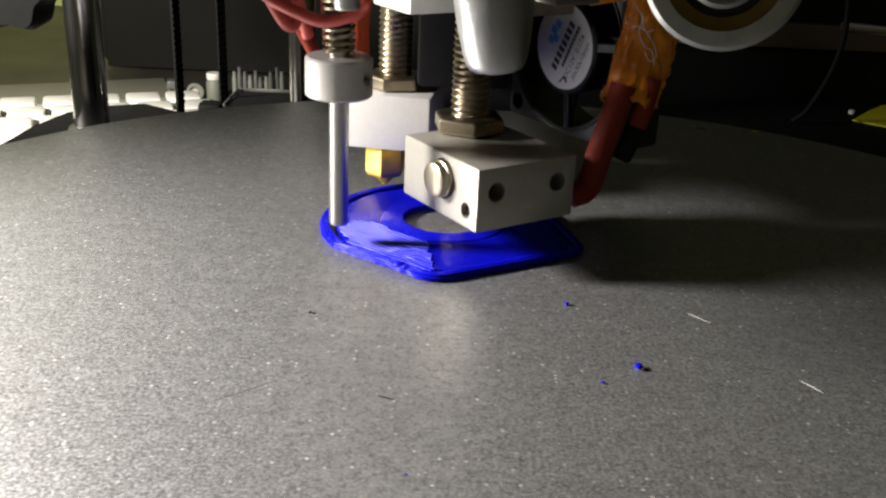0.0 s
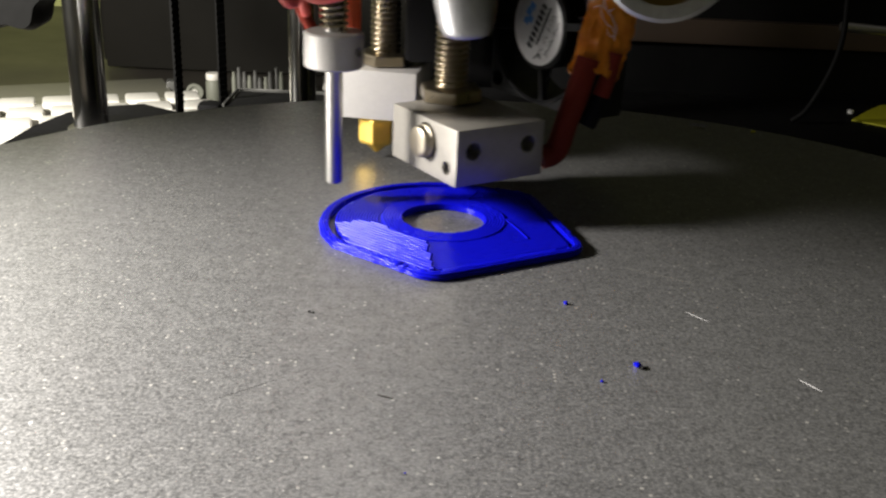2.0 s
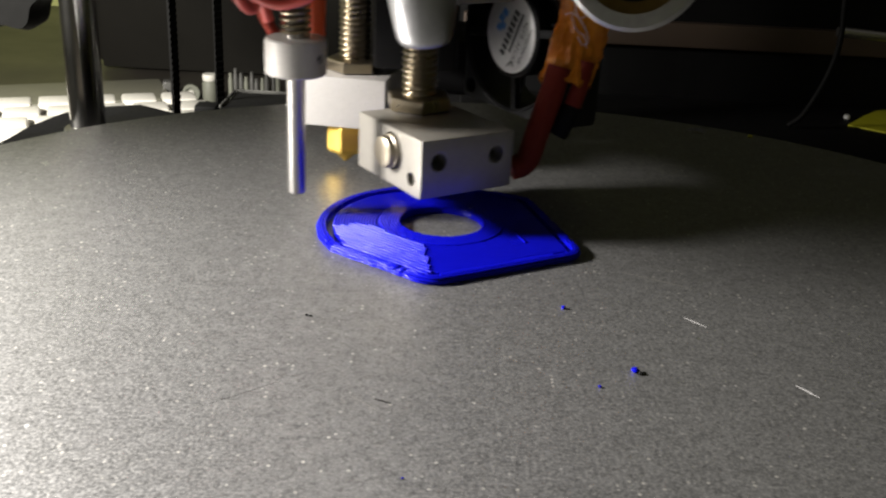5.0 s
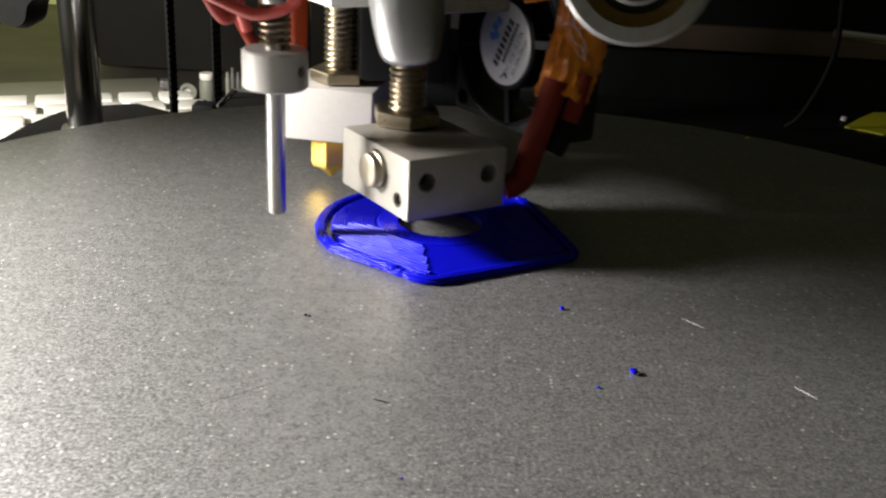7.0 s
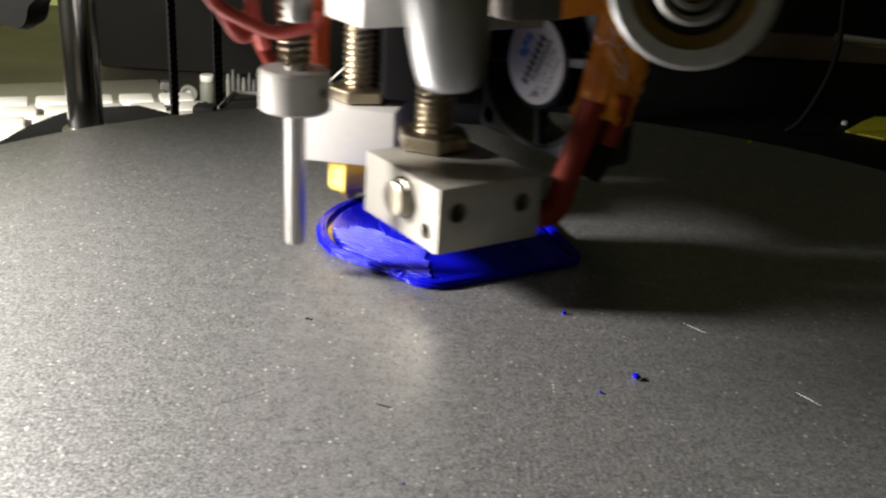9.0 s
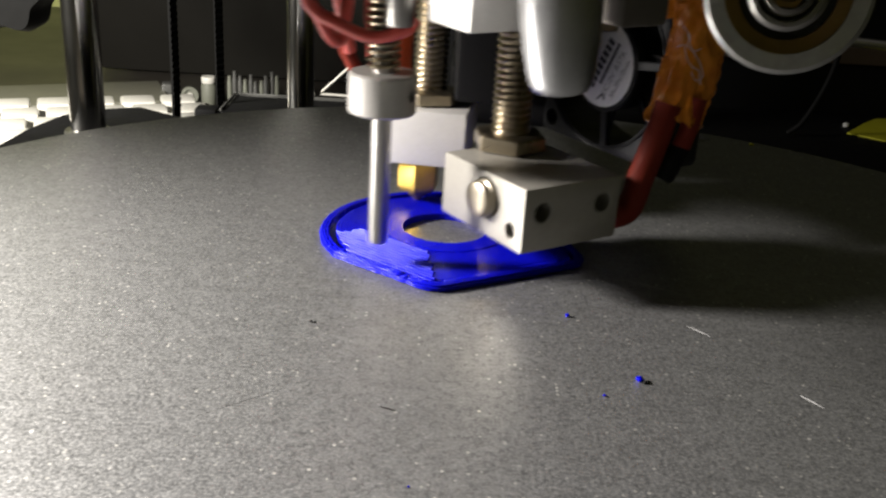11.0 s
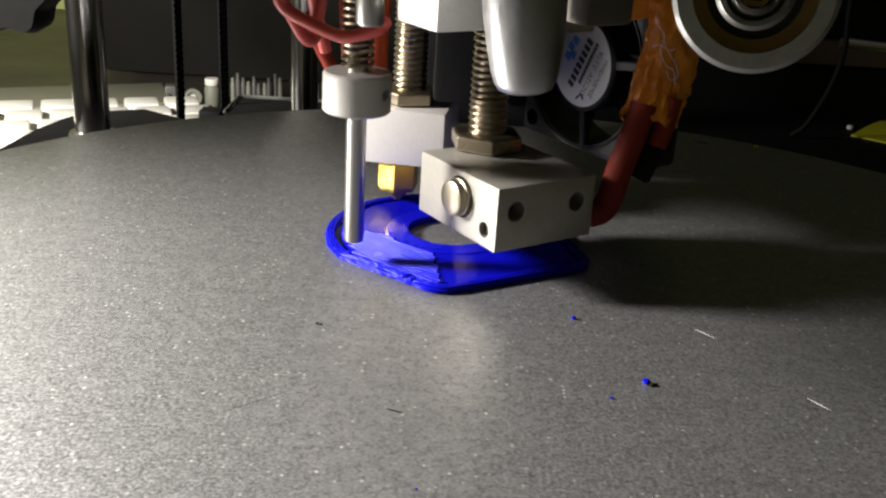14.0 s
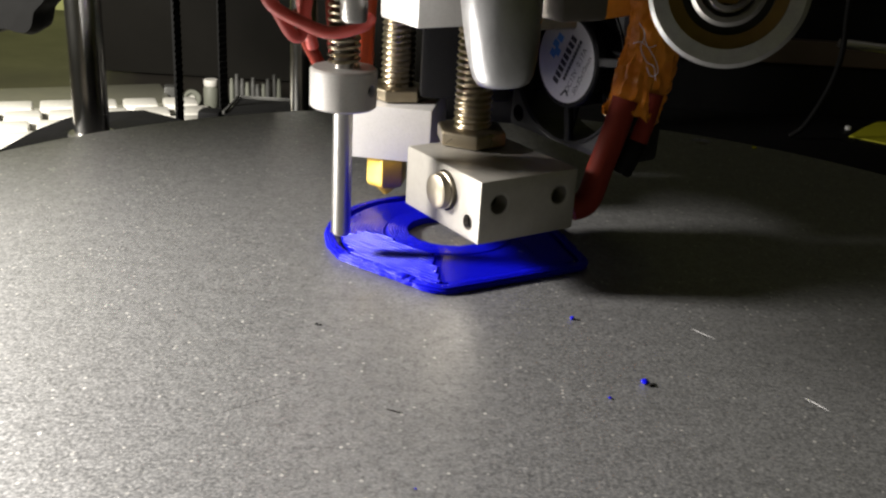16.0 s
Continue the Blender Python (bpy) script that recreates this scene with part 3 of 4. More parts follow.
def build_probe():
    x, y = -15.8, 138.0
    at = Matrix.Translation((x, y, 0))
    part("probe_pin", lathe([(0, 4.4), (1.2, 4.4), (1.45, 4.7), (1.45, 47), (0, 47)], at, 28), M_STEEL, HEAD, "polished steel bed probe pin")
    col = part("shaft_collar", lathe([(1.45, 23.9), (4.5, 23.9), (4.8, 24.2), (4.8, 29.3), (4.5, 29.6), (1.45, 29.6)], at, 56), M_COLLAR, HEAD, "satin aluminium shaft collar")
    side = Vector((0.88, -0.47, 0))
    cut(col, [lathe([(0, -1), (0.85, -1), (0.85, 2.5), (0, 2.5)], along(Vector((x, y, 26.9)) + side * 4.9, -side), 20)])
    part("grub_screw", lathe([(0, 0.9), (0.8, 0.9), (0.8, 2.6), (0, 2.6)], along(Vector((x, y, 26.9)) + side * 4.9, -side), 16), M_SOCKET, col)
    pts, turns = [], 17
    for i in range(turns * 16 + 1):
        a = 2 * math.pi * i / 16
        pts.append((x + 2.05 * math.cos(a), y + 2.05 * math.sin(a), 29.9 + 16.5 * i / (turns * 16)))
    part("coil_spring", tube(pts, 0.3, 7), M_NICKEL, HEAD, "coiled steel spring")


build_probe()


def text_mesh(words, size, m, material, parent, name="writing"):
    cu = bpy.data.curves.new(name, "FONT")
    cu.body, cu.size, cu.align_x, cu.align_y = words, size * MM, "CENTER", "CENTER"
    tmp = new(name, cu)
    bpy.context.view_layer.update()
    me = bpy.data.meshes.new_from_object(tmp.evaluated_get(bpy.context.evaluated_depsgraph_get()))
    bpy.data.objects.remove(tmp)
    mm = m.copy()
    mm.translation *= MM
    me.transform(mm)
    me.materials.clear()
    me.materials.append(material)
    ob = new(name, me)
    ob.parent = parent
    return ob


def build_fan():
    c = Vector((19.2, 169.0, 26.7))
    n = -V
    base = along(c, n)
    fan = part("cooling_fan", box(30, 30, 9.6, base @ Matrix.Translation((0, 0, -5)), 1.2, 2), M_FANPLASTIC, HEAD, "small square black cooling fan")
    cut(fan, [lathe([(0, -12), (13.9, -12), (13.9, 3), (0, 3)], base, 64)]
        + [lathe([(0, -12), (1.6, -12), (1.6, 3), (0, 3)], base @ Matrix.Translation((sx * 12.2, sy * 12.2, 0)), 16) for sx in (-1, 1) for sy in (-1, 1)])
    part("rim_ring", lathe([(13.9, -0.4), (14.2, 0.0), (14.5, 0.15), (14.5, -0.4), (13.9, -0.4)], base, 64), M_FANPLASTIC, fan)
    for a in (8, 98, 188, 278):
        part("strut", box(8, 1.5, 1.2, base @ Matrix.Rotation(radians(a), 4, "Z") @ Matrix.Translation((10.6, 0, -0.8)), 0.2, 1), M_FANPLASTIC, fan)
    part("hub", lathe([(0, -1.6), (8.2, -1.6), (8.2, -0.3), (7.9, 0), (0, 0)], base, 48), M_FANPLASTIC, fan)
    part("rotor", lathe([(0, -9), (8.0, -9), (8.0, -1.9), (0, -1.9)], base, 40), M_BLACK, fan)
    for i in range(7):
        m = base @ Matrix.Rotation(2 * math.pi * i / 7, 4, "Z") @ Matrix.Translation((10.6, 0, -5.2)) @ Matrix.Rotation(radians(38), 4, "X")
        part("blade", box(5.6, 7.4, 0.6, m, 0.15, 1), M_BLACK, fan)
    lab = part("round_sticker", lathe([(0, 0.02), (7.2, 0.02), (7.3, 0.08), (7.1, 0.14), (0, 0.14)], base, 56), M_PAPER, fan, "round white sticker")
    turn = base @ Matrix.Rotation(radians(64), 4, "Z")
    up = 0.17
    text_mesh("DC12V  0.17A", 1.5, turn @ Matrix.Translation((0.2, -3.2, up)), M_INK, fan)
    text_mesh("30x30x10mm", 1.4, turn @ Matrix.Translation((0.4, -4.9, up)), M_INK, fan)
    for i in range(8):
        part("ink_bar", box(0.85, 1.5, 0.04, turn @ Matrix.Translation((-4.3 + 1.22 * i, 0.2, up)), 0.0), M_INK, fan)
    for i in range(11):
        part("ink_bar", box(0.6, 0.7, 0.04, turn @ Matrix.Translation((-2.7 + 0.75 * i, -1.5, up)), 0.0), M_INK, fan)
    part("ink_mark", tube([tuple(turn @ Vector(q)) for q in ((-5.6, -2.4, up), (-4.2, -2.9, up), (-4.6, -3.9, up))], 0.18, 6), M_INK, fan)
    logo = bmesh.new()
    for i, (x, y) in enumerate(((-0.9, 3.4), (0.9, 3.6), (0.0, 2.6), (2.4, 3.2))):
        logo = box(1.3, 1.5, 0.04, turn @ Matrix.Translation((x, y, up)), 0.0, bm=logo)
    part("logo_shape", logo, M_LOGO, fan, "pale blue logo shape")
    # fixing plate behind the fan
    part("fan_bracket", box(17, 4, 9, frame_of((10.5, 151.0, 38.9), V, U), 0.3, 1), M_ALU_DULL, HEAD, "dark grey bracket over the fan")


build_fan()


def build_bundle():
    path = spline([(31.6, 155.5, 47), (30.8, 154.5, 40), (29.8, 153.0, 33), (28.6, 150.8, 26), (27.6, 149.4, 22.5)], 20)
    b = bmesh.new()
    seg, rings = 56, []
    for i, q in enumerate(path):
        ring_ = []
        low = i / (len(path) - 1)
        for k in range(seg):
            a = 2 * math.pi * k / seg
            ca, sa = math.cos(a), math.sin(a)
            # long creases down the tape, sharp where two folds meet
            w = 1 + 0.20 * noise.noise(Vector((ca * 1.4, sa * 1.4, q.z * 0.14))) - 0.22 * abs(noise.noise(Vector((ca * 2.6 + q.z * 0.09, sa * 2.6, q.z * 0.22))))
            w += 0.10 * noise.noise(Vector((ca * 5.0, sa * 5.0, q.z * 0.7))) + 0.07 * abs(noise.noise(Vector((ca * 9.0, sa * 9.0, q.z * 1.3))))
            ragged = 0.9 * noise.noise(Vector((ca * 3.0, sa * 3.0, 4.0))) * low ** 4
            ring_.append(b.verts.new((q.x + (4.1 + 0.5 * low) * w * ca, q.y + 2.5 * w * sa, q.z + 0.4 * math.sin(3 * a) + 2.2 * ragged)))
        rings.append(ring_)
    for a, c in zip(rings, rings[1:]):
        for k in range(seg):
            b.faces.new((a[k], a[(k + 1) % seg], c[(k + 1) % seg], c[k]))
    b.faces.new(rings[0])
    b.faces.new(rings[-1])
    bmesh.ops.recalc_face_normals(b, faces=b.faces)
    wrap = part("wire_wrap", b, M_KAPTON, HEAD, "crumpled amber tape round the heater wires", smooth=24)
    for k, (dx, dy, r) in enumerate(((-1.9, -0.7, 2.05), (1.5, -0.4, 1.45))):
        pts = spline([(28.4 + dx, 149.6 + dy, 25), (27.0 + dx, 148.6 + dy, 19.5), (25.2 + dx * 0.9, 147.4 + dy, 14.5), (23.2 + dx * 0.7, 146.0 + dy, 9.5), (20.0 + dx * 0.4, 144.8 + dy * 0.5, 8.3)] if k == 0
                     else [(29.4 + dx, 149.9 + dy, 26), (28.6 + dx, 149.2 + dy, 22), (27.6 + dx, 148.6 + dy, 18.6)], 8)
        part("heater_wire", tube(pts, r, 14), M_RED, HEAD, "red silicone heater wire")
    part("wire_sleeve", lathe([(0, -3.2), (1.6, -3.2), (1.9, -2.7), (1.9, 2.7), (1.6, 3.2), (0, 3.2)], along((28.2, 149.6, 16.0), (0.45, 0.2, 1)), 20), M_BLACK, HEAD)
    part("flap", box(7.5, 0.5, 4.5, Matrix.Translation((24.2, 155.0, 38.6)) @ Matrix.Rotation(radians(-12), 4, "Y"), 0.1, 1), M_KAPTON, HEAD)
    # loose glossy threads on the tape
    for pts in ([(28.0, 149.6, 35.5), (28.6, 149.0, 33.5), (30.0, 148.2, 31.5), (30.6, 147.8, 29.6), (29.6, 147.8, 29.0), (28.9, 148.1, 30.2)],
                [(27.2, 149.8, 36.5), (28.2, 149.2, 35.0), (27.8, 149.0, 33.0), (28.8, 148.4, 31.0), (29.9, 147.8, 30.4), (30.4, 147.7, 28.4)],
                [(26.6, 149.2, 33.5), (27.6, 148.6, 33.9), (28.9, 148.2, 33.2), (29.8, 148.0, 33.6)]):
        part("loose_fibre", tube(spline(pts, 8), 0.05, 6), M_PAPER, HEAD)


build_bundle()


def build_wires():
    for pts, r, mat in (
            ([(-25.5, 130.0, 43), (-24.8, 130.2, 39), (-20.0, 129.6, 36.6), (-16.5, 129.0, 35.8), (-12.6, 128.4, 37.0), (-11.5, 129.5, 38)], 0.85, M_PINK),
            ([(-27.5, 131.0, 43), (-24.5, 131.4, 38.6), (-22.4, 132.0, 35), (-21.2, 133.0, 34.6), (-20.6, 133.2, 38), (-20.0, 133.5, 43)], 0.85, M_PINK),
            ([(-13.0, 146, 45), (-13.3, 146, 38), (-13.6, 146, 33), (-13.6, 146, 28.5)], 1.4, M_ORANGE),
            ([(-23.5, 146.5, 36), (-22.6, 147.0, 32), (-20.6, 147.4, 28), (-18.4, 147.8, 23)], 1.0, M_RED),
            ([(-23.0, 140.5, 46), (-22.6, 141.0, 40), (-21.8, 142.5, 35), (-21.0, 144.0, 31)], 0.9, M_PINK),
            ([(-18.3, 141.0, 46), (-18.0, 141.2, 38), (-17.6, 141.6, 31)], 0.9, M_RED)):
        part("sensor_wire", tube(spline(pts, 8), r, 10), mat, HEAD, "soft red insulated wire")


build_wires()


def build_mounts():
    # clamp whose lower corner shows above the springs
    m = frame_of((-4.9, 112.5, 0), V, U)
    part("clamp_block", box(11, 8.8, 14, m @ Matrix.Translation((5.5, 4.4, 46.6)), 0.5, 2), M_ALU, HEAD, "bright aluminium clamp block")
    part("clamp_tab", box(9, 7, 4, frame_of((1.6, 128.0, 40.6), V, U), 0.6, 2), M_ALU, HEAD)
    part("clamp_screw", lathe([(0, 0), (1.4, 0), (1.7, 0.4), (1.7, 5), (0, 5)], Matrix.Translation((-13.0, 121.5, 38.6)), 20), M_STEEL, HEAD)
    # rounded metal stub
    prof = [(0, 0), (2.4, 0.05), (2.9, 0.3), (3.3, 1.0), (3.6, 2.2), (3.95, 4.4), (4.25, 7), (4.5, 11), (4.6, 26), (0, 26)]
    part("metal_stub", lathe(prof, Matrix.Translation((4.9, 106.0, 35.2)) @ Matrix.Rotation(radians(-5), 4, "Y"), 40), M_FOIL, HEAD, "rounded brushed zinc stub")
    part("dark_spacer", box(6.5, 7, 22, frame_of((11.6, 112.0, 53.0), V, U), 0.6, 2), M_SPACER, HEAD, "dark brown metal spacer")
    # ball joint wheel: nested rings seen end on
    c = along((31.7, 120.0, 45.5), (-0.22, -1.0, 0.12))
    part("joint_arm", lathe([(0, -9), (3.4, -9), (3.4, -2.5), (0, -2.5)], c, 28), M_SOCKET, HEAD)
    wheel = part("joint_washer", lathe([(7.2, 0.0), (9.0, 0.0), (9.55, -0.5), (9.55, -3.2), (7.2, -3.2), (7.2, 0.0)], c, 72), M_ALU_DULL, HEAD, "galvanised round washer")
    part("brass_ring", lathe([(5.6, -0.9), (7.2, -0.6), (7.2, -3.0), (5.6, -3.0), (5.6, -0.9)], c, 64), M_GOLD, wheel, "tarnished brass ring")
    part("dark_ring", lathe([(4.6, -1.8), (5.6, -1.6), (5.6, -3.0), (4.6, -3.0), (4.6, -1.8)], c, 56), M_SOCKET, wheel)
    part("steel_ring", lathe([(3.5, -0.4), (4.1, -0.1), (4.6, -0.5), (4.6, -3.0), (3.5, -3.0), (3.5, -0.4)], c, 56), M_STEEL, wheel)
    part("inner_ring", lathe([(2.1, 0.6), (2.6, 0.9), (2.9, 0.5), (3.0, -2.6), (2.1, -2.6), (2.1, 0.6)], c, 48), M_STEEL, wheel)
    part("screw_socket", lathe([(0, -0.6), (1.2, -0.6), (1.4, 0.2), (2.1, 0.2), (2.1, -2.8), (0, -2.8)], c, 6), M_GOLD, wheel)
    # unseen arm and washer on the other side, added to block the lamp
    c = along((-50.5, 134, 47.5), (-1.0, -0.2, 0.0))
    arm_blocker = part("joint_arm", box(13, 32, 6.6, Matrix.Translation((-50.5, 134, 46.1)), 1.5, 3), M_SOCKET, HEAD)
    part("joint_washer", lathe([(1.6, 6.4), (3.6, 6.4), (3.9, 6.8), (3.9, 8.2), (1.6, 8.2), (1.6, 6.4)], c, 40), M_ALU_DULL, arm_blocker)
    # black air duct behind the barrels; its hidden foot is added to shade the bed
    duct = part("air_duct", box(15, 54, 36, Matrix.Translation((2.0, 187, 38.6)), 1.0, 2), M_BLACK, HEAD, "black plastic air duct behind the barrels")
    part("duct_shade_foot", box(30, 28, 11, Matrix.Translation((9.0, 200, 16.0)), 1.0, 2), M_BLACK, duct)
    # unseen carriage plate above, added to cast its shade over the bed
    part("carriage_plate", lathe([(0, 52), (39, 52), (40, 53), (40, 57), (39, 58), (0, 58)], Matrix.Translation((2, 144, 0)), 48), M_BLACK, HEAD, "black round carriage plate")


build_mounts()
tagged(HEAD, "dual-nozzle 3D printer head with aluminium heater blocks, probe and fan", "printer head")

# ---------------------------------------------------------------- printer frame behind the bed
def post(x, y, r, z0, label):
    t = thing("smooth_rod")
    part("rod", lathe([(0, z0), (r, z0), (r, 240), (0, 240)], Matrix.Translation((x, y, 0)), 40), M_ROD, t)
    part("base_ring", lathe([(r, z0), (r + 1.6, z0), (r + 1.8, z0 + 0.4), (r + 1.6, z0 + 1.2), (r, z0 + 1.2)], Matrix.Translation((x, y, 0)), 32), M_STEEL, t)
    return tagged(t, label, "guide rod", "upright guide rods")


post(-102.4, 274.0, 4.9, -22.5, "upright polished steel guide rod in a black foot")
post(-43.6, 288.0, 4.0, -22.5, "upright polished steel guide rod in a black foot")


def belt(x, y, turn):
    b = bmesh.new()
    m = Matrix.Translation((x, y, 0)) @ Matrix.Rotation(radians(turn), 4, "Z")
    b = box(2.7, 1.0, 320, m @ Matrix.Translation((0, 0, 79.6)), 0.0, bm=b)
    for i in range(130):
        b = box(2.7, 0.4, 1.0, m @ Matrix.Translation((0, -0.7, -24 + 2.0 * i)), 0.0, bm=b)
    return tagged(part("timing_belt", b, M_RUBBER), "upright black toothed timing belt", "belt", "timing belts")


belt(-89.0, 318.0, 50)
belt(-74.4, 318.0, 35)


def build_foot():
    t = thing("frame_foot")
    line = [(-126, 225), (-122, 258), (-121, 276), (-117.5, 292), (-112, 301), (-97.5, 308), (-83, 299), (-62, 268), (-62, 225)][::-1]
    part("foot_plate", prism(line, -80.5, -22.5, 0.8), M_BLACK, t)
    return tagged(t, "black plastic printer corner foot under the rods", "printer foot")


build_foot()


def build_rear_foot():
    t = thing("frame_foot")
    part("foot_plate", box(60, 46, 58, Matrix.Translation((-42, 308, -51.5)), 1.0, 2), M_BLACK, t)
    part("foot_clip", box(7, 7, 4, Matrix.Translation((-77.4, 312, -24.4)), 0.8, 2), M_BLACK, t)
    # pale strips along the far and left top edges
    part("foot_lip", box(60, 0.9, 1.2, Matrix.Translation((-42, 331.6, -22.4)), 0.2, 1), M_CLEAR, t, "pale edge strip")
    part("foot_lip", box(0.9, 22, 1.2, Matrix.Translation((-72.4, 320, -22.4)), 0.2, 1), M_CLEAR, t, "pale edge strip")
    tagged(t, "black plastic printer foot under a guide rod", "printer foot")
    s = part("white_strip", tube([(-29, 334.5, -21.6), (-38, 334.8, -21.4), (-43.6, 335, -21.4), (-43.0, 335, -20.4), (-38.6, 335, -16.2), (-33.5, 335, -11.2)], 0.75, 8, False, 0.6), M_KEY)
    tagged(s, "bent white plastic strip on the black foot", "strip")


build_rear_foot()


def build_knob():
    b = bmesh.new()
    rings = []
    pts = [(0.0, 16.0), (5.0, 15.4), (11.0, 14.6), (15.0, 12.0), (15.5, 0.0), (14, -6), (0, -6)]
    n = 72
    for rr, z in pts:
        row = []
        for i in range(n):
            a = 2 * math.pi * i / n
            r = rr * (1 + 0.10 * math.cos(6 * a))
            row.append(b.verts.new((r * math.cos(a), z, r * math.sin(a))))
        rings.append(row)
    for a, c in zip(rings, rings[1:]):
        for i in range(n):
            b.faces.new((a[i], a[(i + 1) % n], c[(i + 1) % n], c[i]))
    bmesh.ops.remove_doubles(b, verts=b.verts, dist=0.001)
    bmesh.ops.recalc_face_normals(b, faces=b.faces)
    b.transform(Matrix.Translation((-156.0, 350.0, 6.5)))
    t = thing("clamp_knob")
    part("knob_head", b, M_RUBBER, t)
    part("knob_stem", lathe([(0, 0), (4, 0), (4, 60), (0, 60)], along((-160, 352, 8), (-0.8, 0.2, 0.55)), 20), M_BLACK, t)
    return tagged(t, "black lobed plastic clamp knob on the frame", "knob")


build_knob()


# ---------------------------------------------------------------- desk and room behind
def build_room():
    tagged(part("desk_top", box(2390, 1650, 30, Matrix.Translation((0, 20, -95.5)), 2.0, 2), M_DESK), "dark desk top", "desk", kind="structure")
    # west, east and south walls are unseen, added to close in reflections
    for name, x, y, sx, sy in (("wall_west", -1230, 0, 60, 1700), ("wall_east", 1230, 0, 60, 1700), ("wall_south", 0, -880, 2520, 60)):
        tagged(part(name, box(sx, sy, 1400, Matrix.Translation((x, y, 400)), 0), M_GREEN), "plain olive green wall added to close the room", "wall", kind="structure")
    tagged(part("wall_north", box(2400, 60, 1400, Matrix.Translation((0, 880, 400)), 0), M_GREEN), "olive green wall behind the desk", "wall", kind="structure")


build_room()


def keyboard():
    t = thing("keyboard")
    m = Matrix.Translation((-188.5, 418.5, -80.5)) @ Matrix.Rotation(radians(21), 4, "Z")
    part("keyboard_case", box(184, 104, 12, m @ Matrix.Translation((0, 2, 6)), 3.0, 3), M_CASE, t)
    key = box(16, 15.5, 7, Matrix(), 1.6, 2)
    first = part("key", key, M_KEY, t)
    first.matrix_basis = Matrix.Translation(Vector((m @ Vector((-80, -37, 15.5)))) * MM) @ m.to_3x3().to_4x4()
    for r in range(5):
        for c in range(9):
            if r or c:
                k = new("key", first.data)
                k.parent = t
                k.matrix_basis = Matrix.Translation((m @ Vector((-80 + 19 * c + (5 * r) % 9, -37 + 18.5 * r, 15.5))) * MM) @ m.to_3x3().to_4x4()
    return tagged(t, "white keyboard with pale square keys on the desk", "keyboard")


keyboard()


def computer_case():
    t = thing("dark_case")
    part("case_body", box(560, 190, 420, Matrix.Translation((60, 712, 133)), 4.0, 2), M_PANEL, t)
    part("front_panel", box(552, 4, 412, Matrix.Translation((60, 614.5, 127)), 1.5, 2), M_PANEL, t)
    for x in (-190, 310):
        part("foot", lathe([(0, -80.5), (14, -80.5), (15, -79), (15, -76), (0, -76)], Matrix.Translation((x, 640, 0)), 24), M_RUBBER, t)
    return tagged(t, "dark grey upright equipment case on the desk", "case")


computer_case()
tagged(part("paper_pad", box(112, 48, 6.5, Matrix.Translation((-209, 522, -77.25)) @ Matrix.Rotation(radians(24), 4, "Z"), 0.8, 2), M_CASE), "thick pale paper pad lying behind the keyboard", "pad")


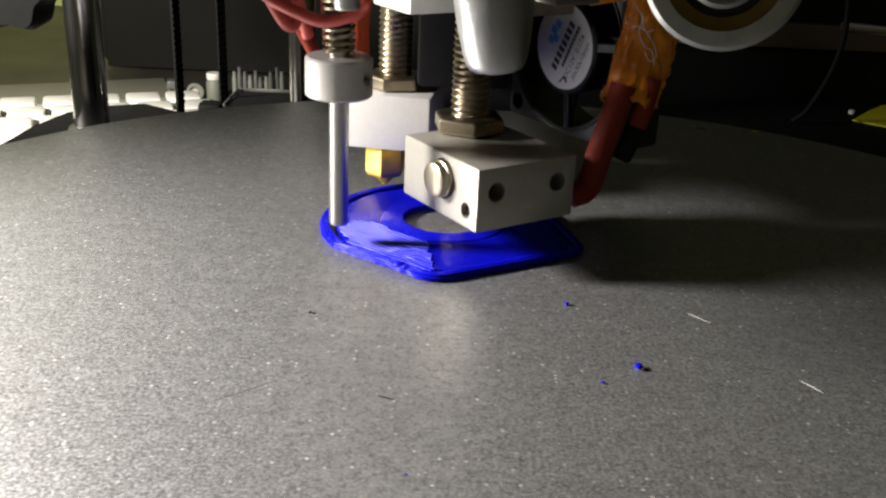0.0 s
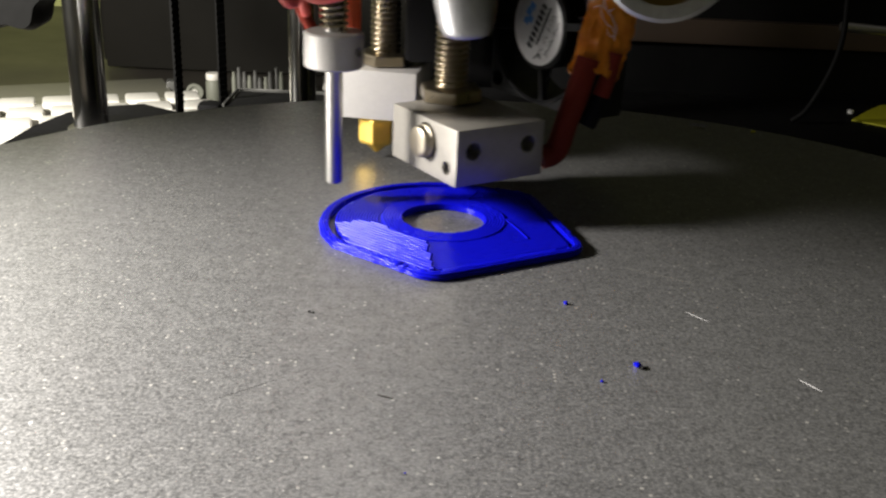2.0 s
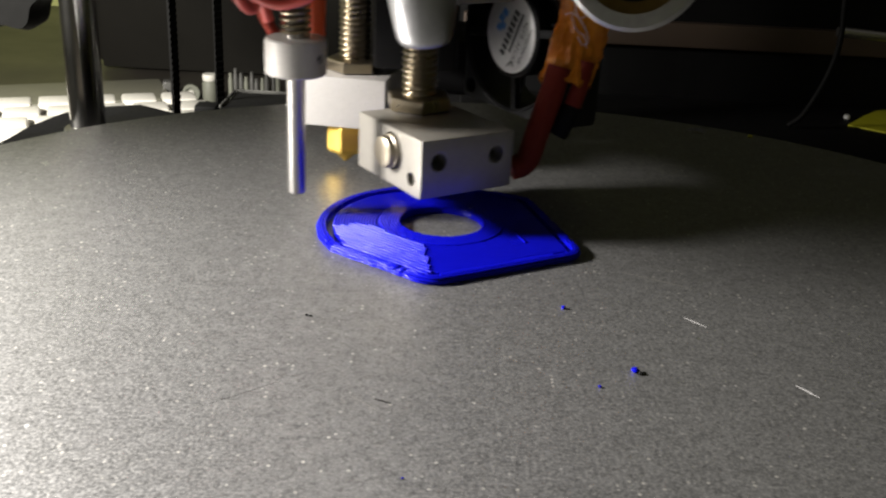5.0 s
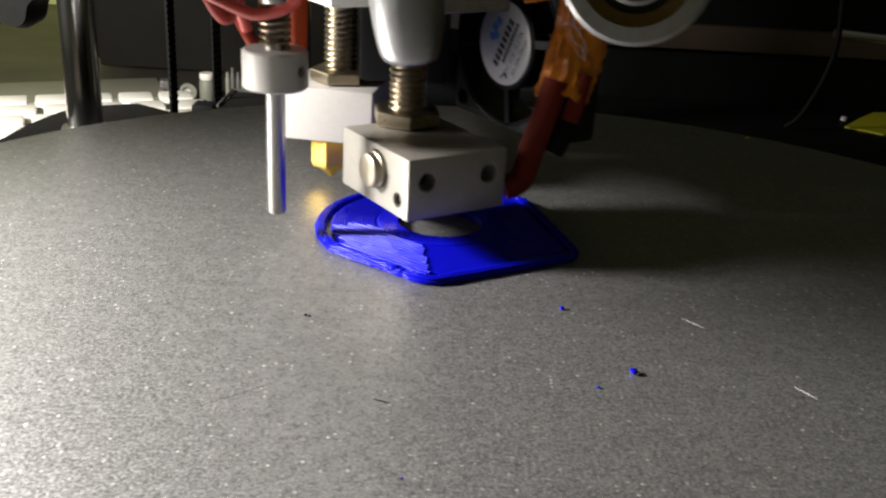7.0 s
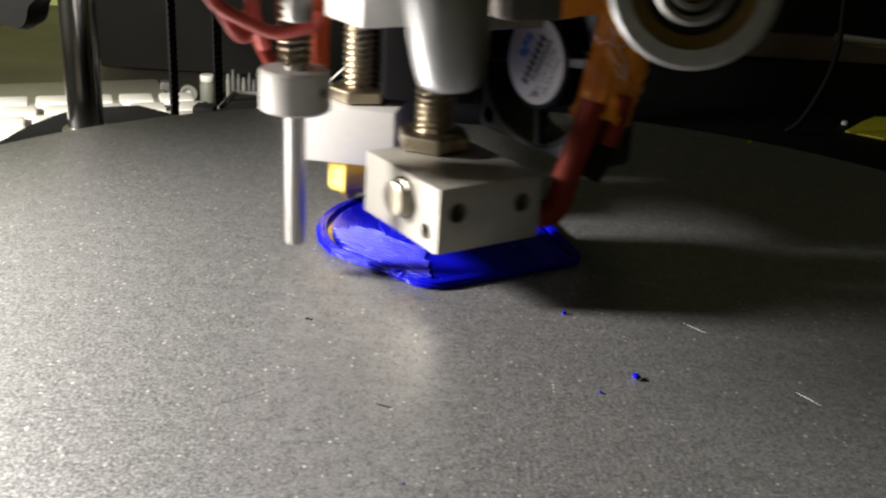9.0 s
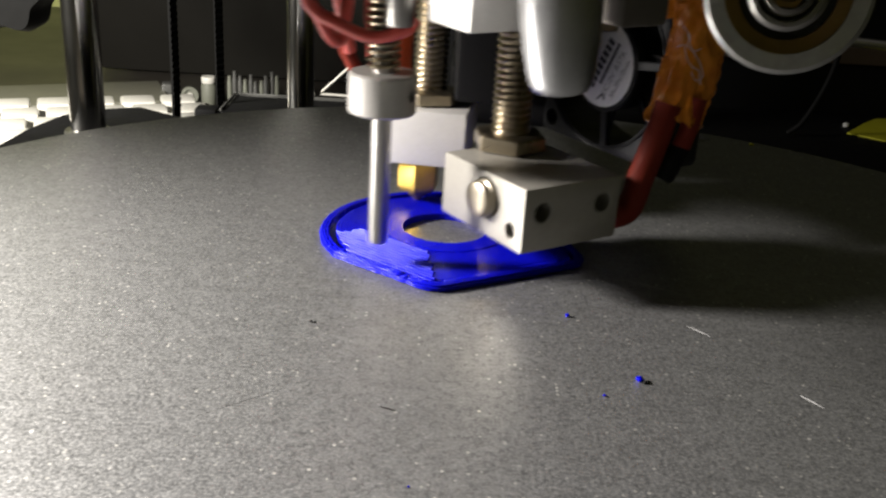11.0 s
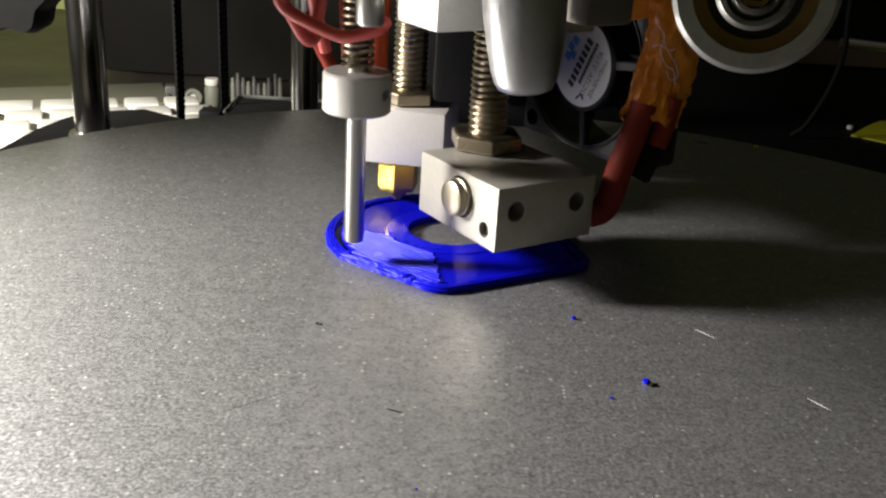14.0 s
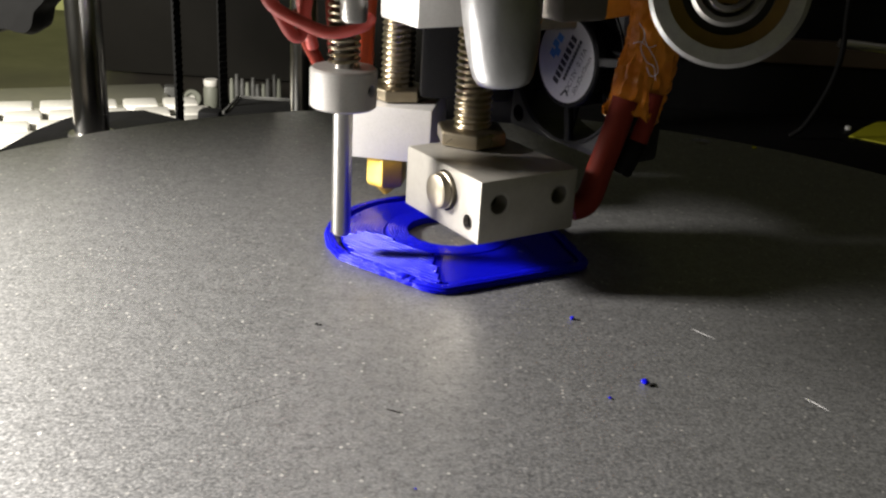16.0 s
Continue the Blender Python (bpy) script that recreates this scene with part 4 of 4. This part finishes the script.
def clutter():
    tagged(part("plastic_block", box(8, 9, 10, Matrix.Translation((-156, 548, -75.5)) @ Matrix.Rotation(radians(14), 4, "Z"), 0.8, 2), M_CLEAR), "small cloudy plastic block on the desk", "block")
    cap = thing("round_cap")
    face = along((-142.6, 541, -75.6), (0.2, -1, 0.05))
    part("cap_body", lathe([(0, -5), (4.6, -5), (4.9, -4.6), (4.9, -0.4), (4.5, 0), (3.3, 0), (3.0, -1.2), (0, -1.2)], face, 28), M_GREYBOX, cap)
    part("cap_centre", lathe([(0, -1.2), (1.6, -1.2), (1.6, -0.3), (0, -0.2)], face, 18), M_KEY, cap)
    tagged(cap, "round pale plastic cap standing on edge", "cap")
    jar = thing("plastic_jar")
    at = Matrix.Translation((-132.9, 545, -80.5))
    part("jar_body", lathe([(0, 0), (3.8, 0), (4.2, 0.6), (4.2, 10.6), (3.2, 12.0), (0, 12.0)], at, 24), M_GREYBOX, jar)
    part("jar_lid", lathe([(0, 12.0), (3.7, 12.0), (3.9, 12.4), (3.9, 15.2), (3.6, 15.6), (0, 15.6)], at, 24), M_KEY, jar, "white screw lid")
    tagged(jar, "small pale plastic jar standing on the desk", "jar")
    rng = random.Random(11)
    for i in range(10):
        h = rng.uniform(14, 20)
        m = Matrix.Translation((-121.2 + 2.95 * i, 545 + rng.uniform(-2, 2), -80.5))
        vial = part("glass_vial", lathe([(0, 0), (1.0, 0), (1.35, 0.3), (1.35, h * 0.78), (1.0, h * 0.85), (1.0, h), (0, h)], m, 14), M_CLEAR if i % 3 else M_GREYBOX)
        tagged(vial, "slim cloudy vial standing in a row on the desk", "vial", "vials on the desk")


clutter()


def right_side():
    t = thing("control_box")
    part("box_front", box(260, 10, 160, Matrix.Translation((120, 379, 44)), 1.5, 2), M_BLACK, t)
    part("box_base", box(230, 122, 54.5, Matrix.Translation((120, 312, -53.25)), 1.5, 2), M_BLACK, t)
    tagged(t, "black printer frame panel with a base", "frame panel")
    part("frame_rail", box(250, 5, 9, Matrix.Translation((130, 371.5, -2)), 0.8, 2), M_BROWN, t, "dark brown rail")
    part("frame_rail", box(250, 5, 5, Matrix.Translation((130, 371.5, 24)), 0.8, 2), M_BROWN, t, "dark brown rail")
    bar = part("metal_bar", lathe([(0, 0), (1.5, 0), (1.8, 0.4), (1.8, 120), (0, 120)], along((136.5, 352, 4.9), (1, 0.06, -0.07)), 20), M_STEEL)
    tagged(bar, "thin steel bar across the black frame", "bar")
    cable = part("black_cable", tube(spline([(127.4, 330, 60), (128.3, 330, 22), (129.4, 330, 5.5), (127.6, 330.5, -7), (122.4, 331, -20), (118.5, 333, -25)], 10), 0.95, 10), M_BLACK)
    tagged(cable, "thin black cable hanging down", "cable")
    sticker = part("yellow_sticker", prism([(142.2, 340.7), (153.8, 356), (162.2, 365.5), (186, 369), (178, 338), (152.6, 332.5)], -25.95, -25.45, 0.1), M_YELLOW)
    tagged(sticker, "yellow warning sticker on the black base", "sticker")
    bead = part("white_dot", lathe([(0, -26), (1.1, -26), (1.1, -24.8), (0, -24.4)], Matrix.Translation((146.0, 352, 0)), 14), M_PAPER)
    tagged(bead, "tiny white plug on the black base", "plug")


right_side()


# ---------------------------------------------------------------- what moves
def motions():
    walk(HEAD, [(t, pose(x * MM, y * MM, 0)) for t, x, y in TRAVEL])


motions()
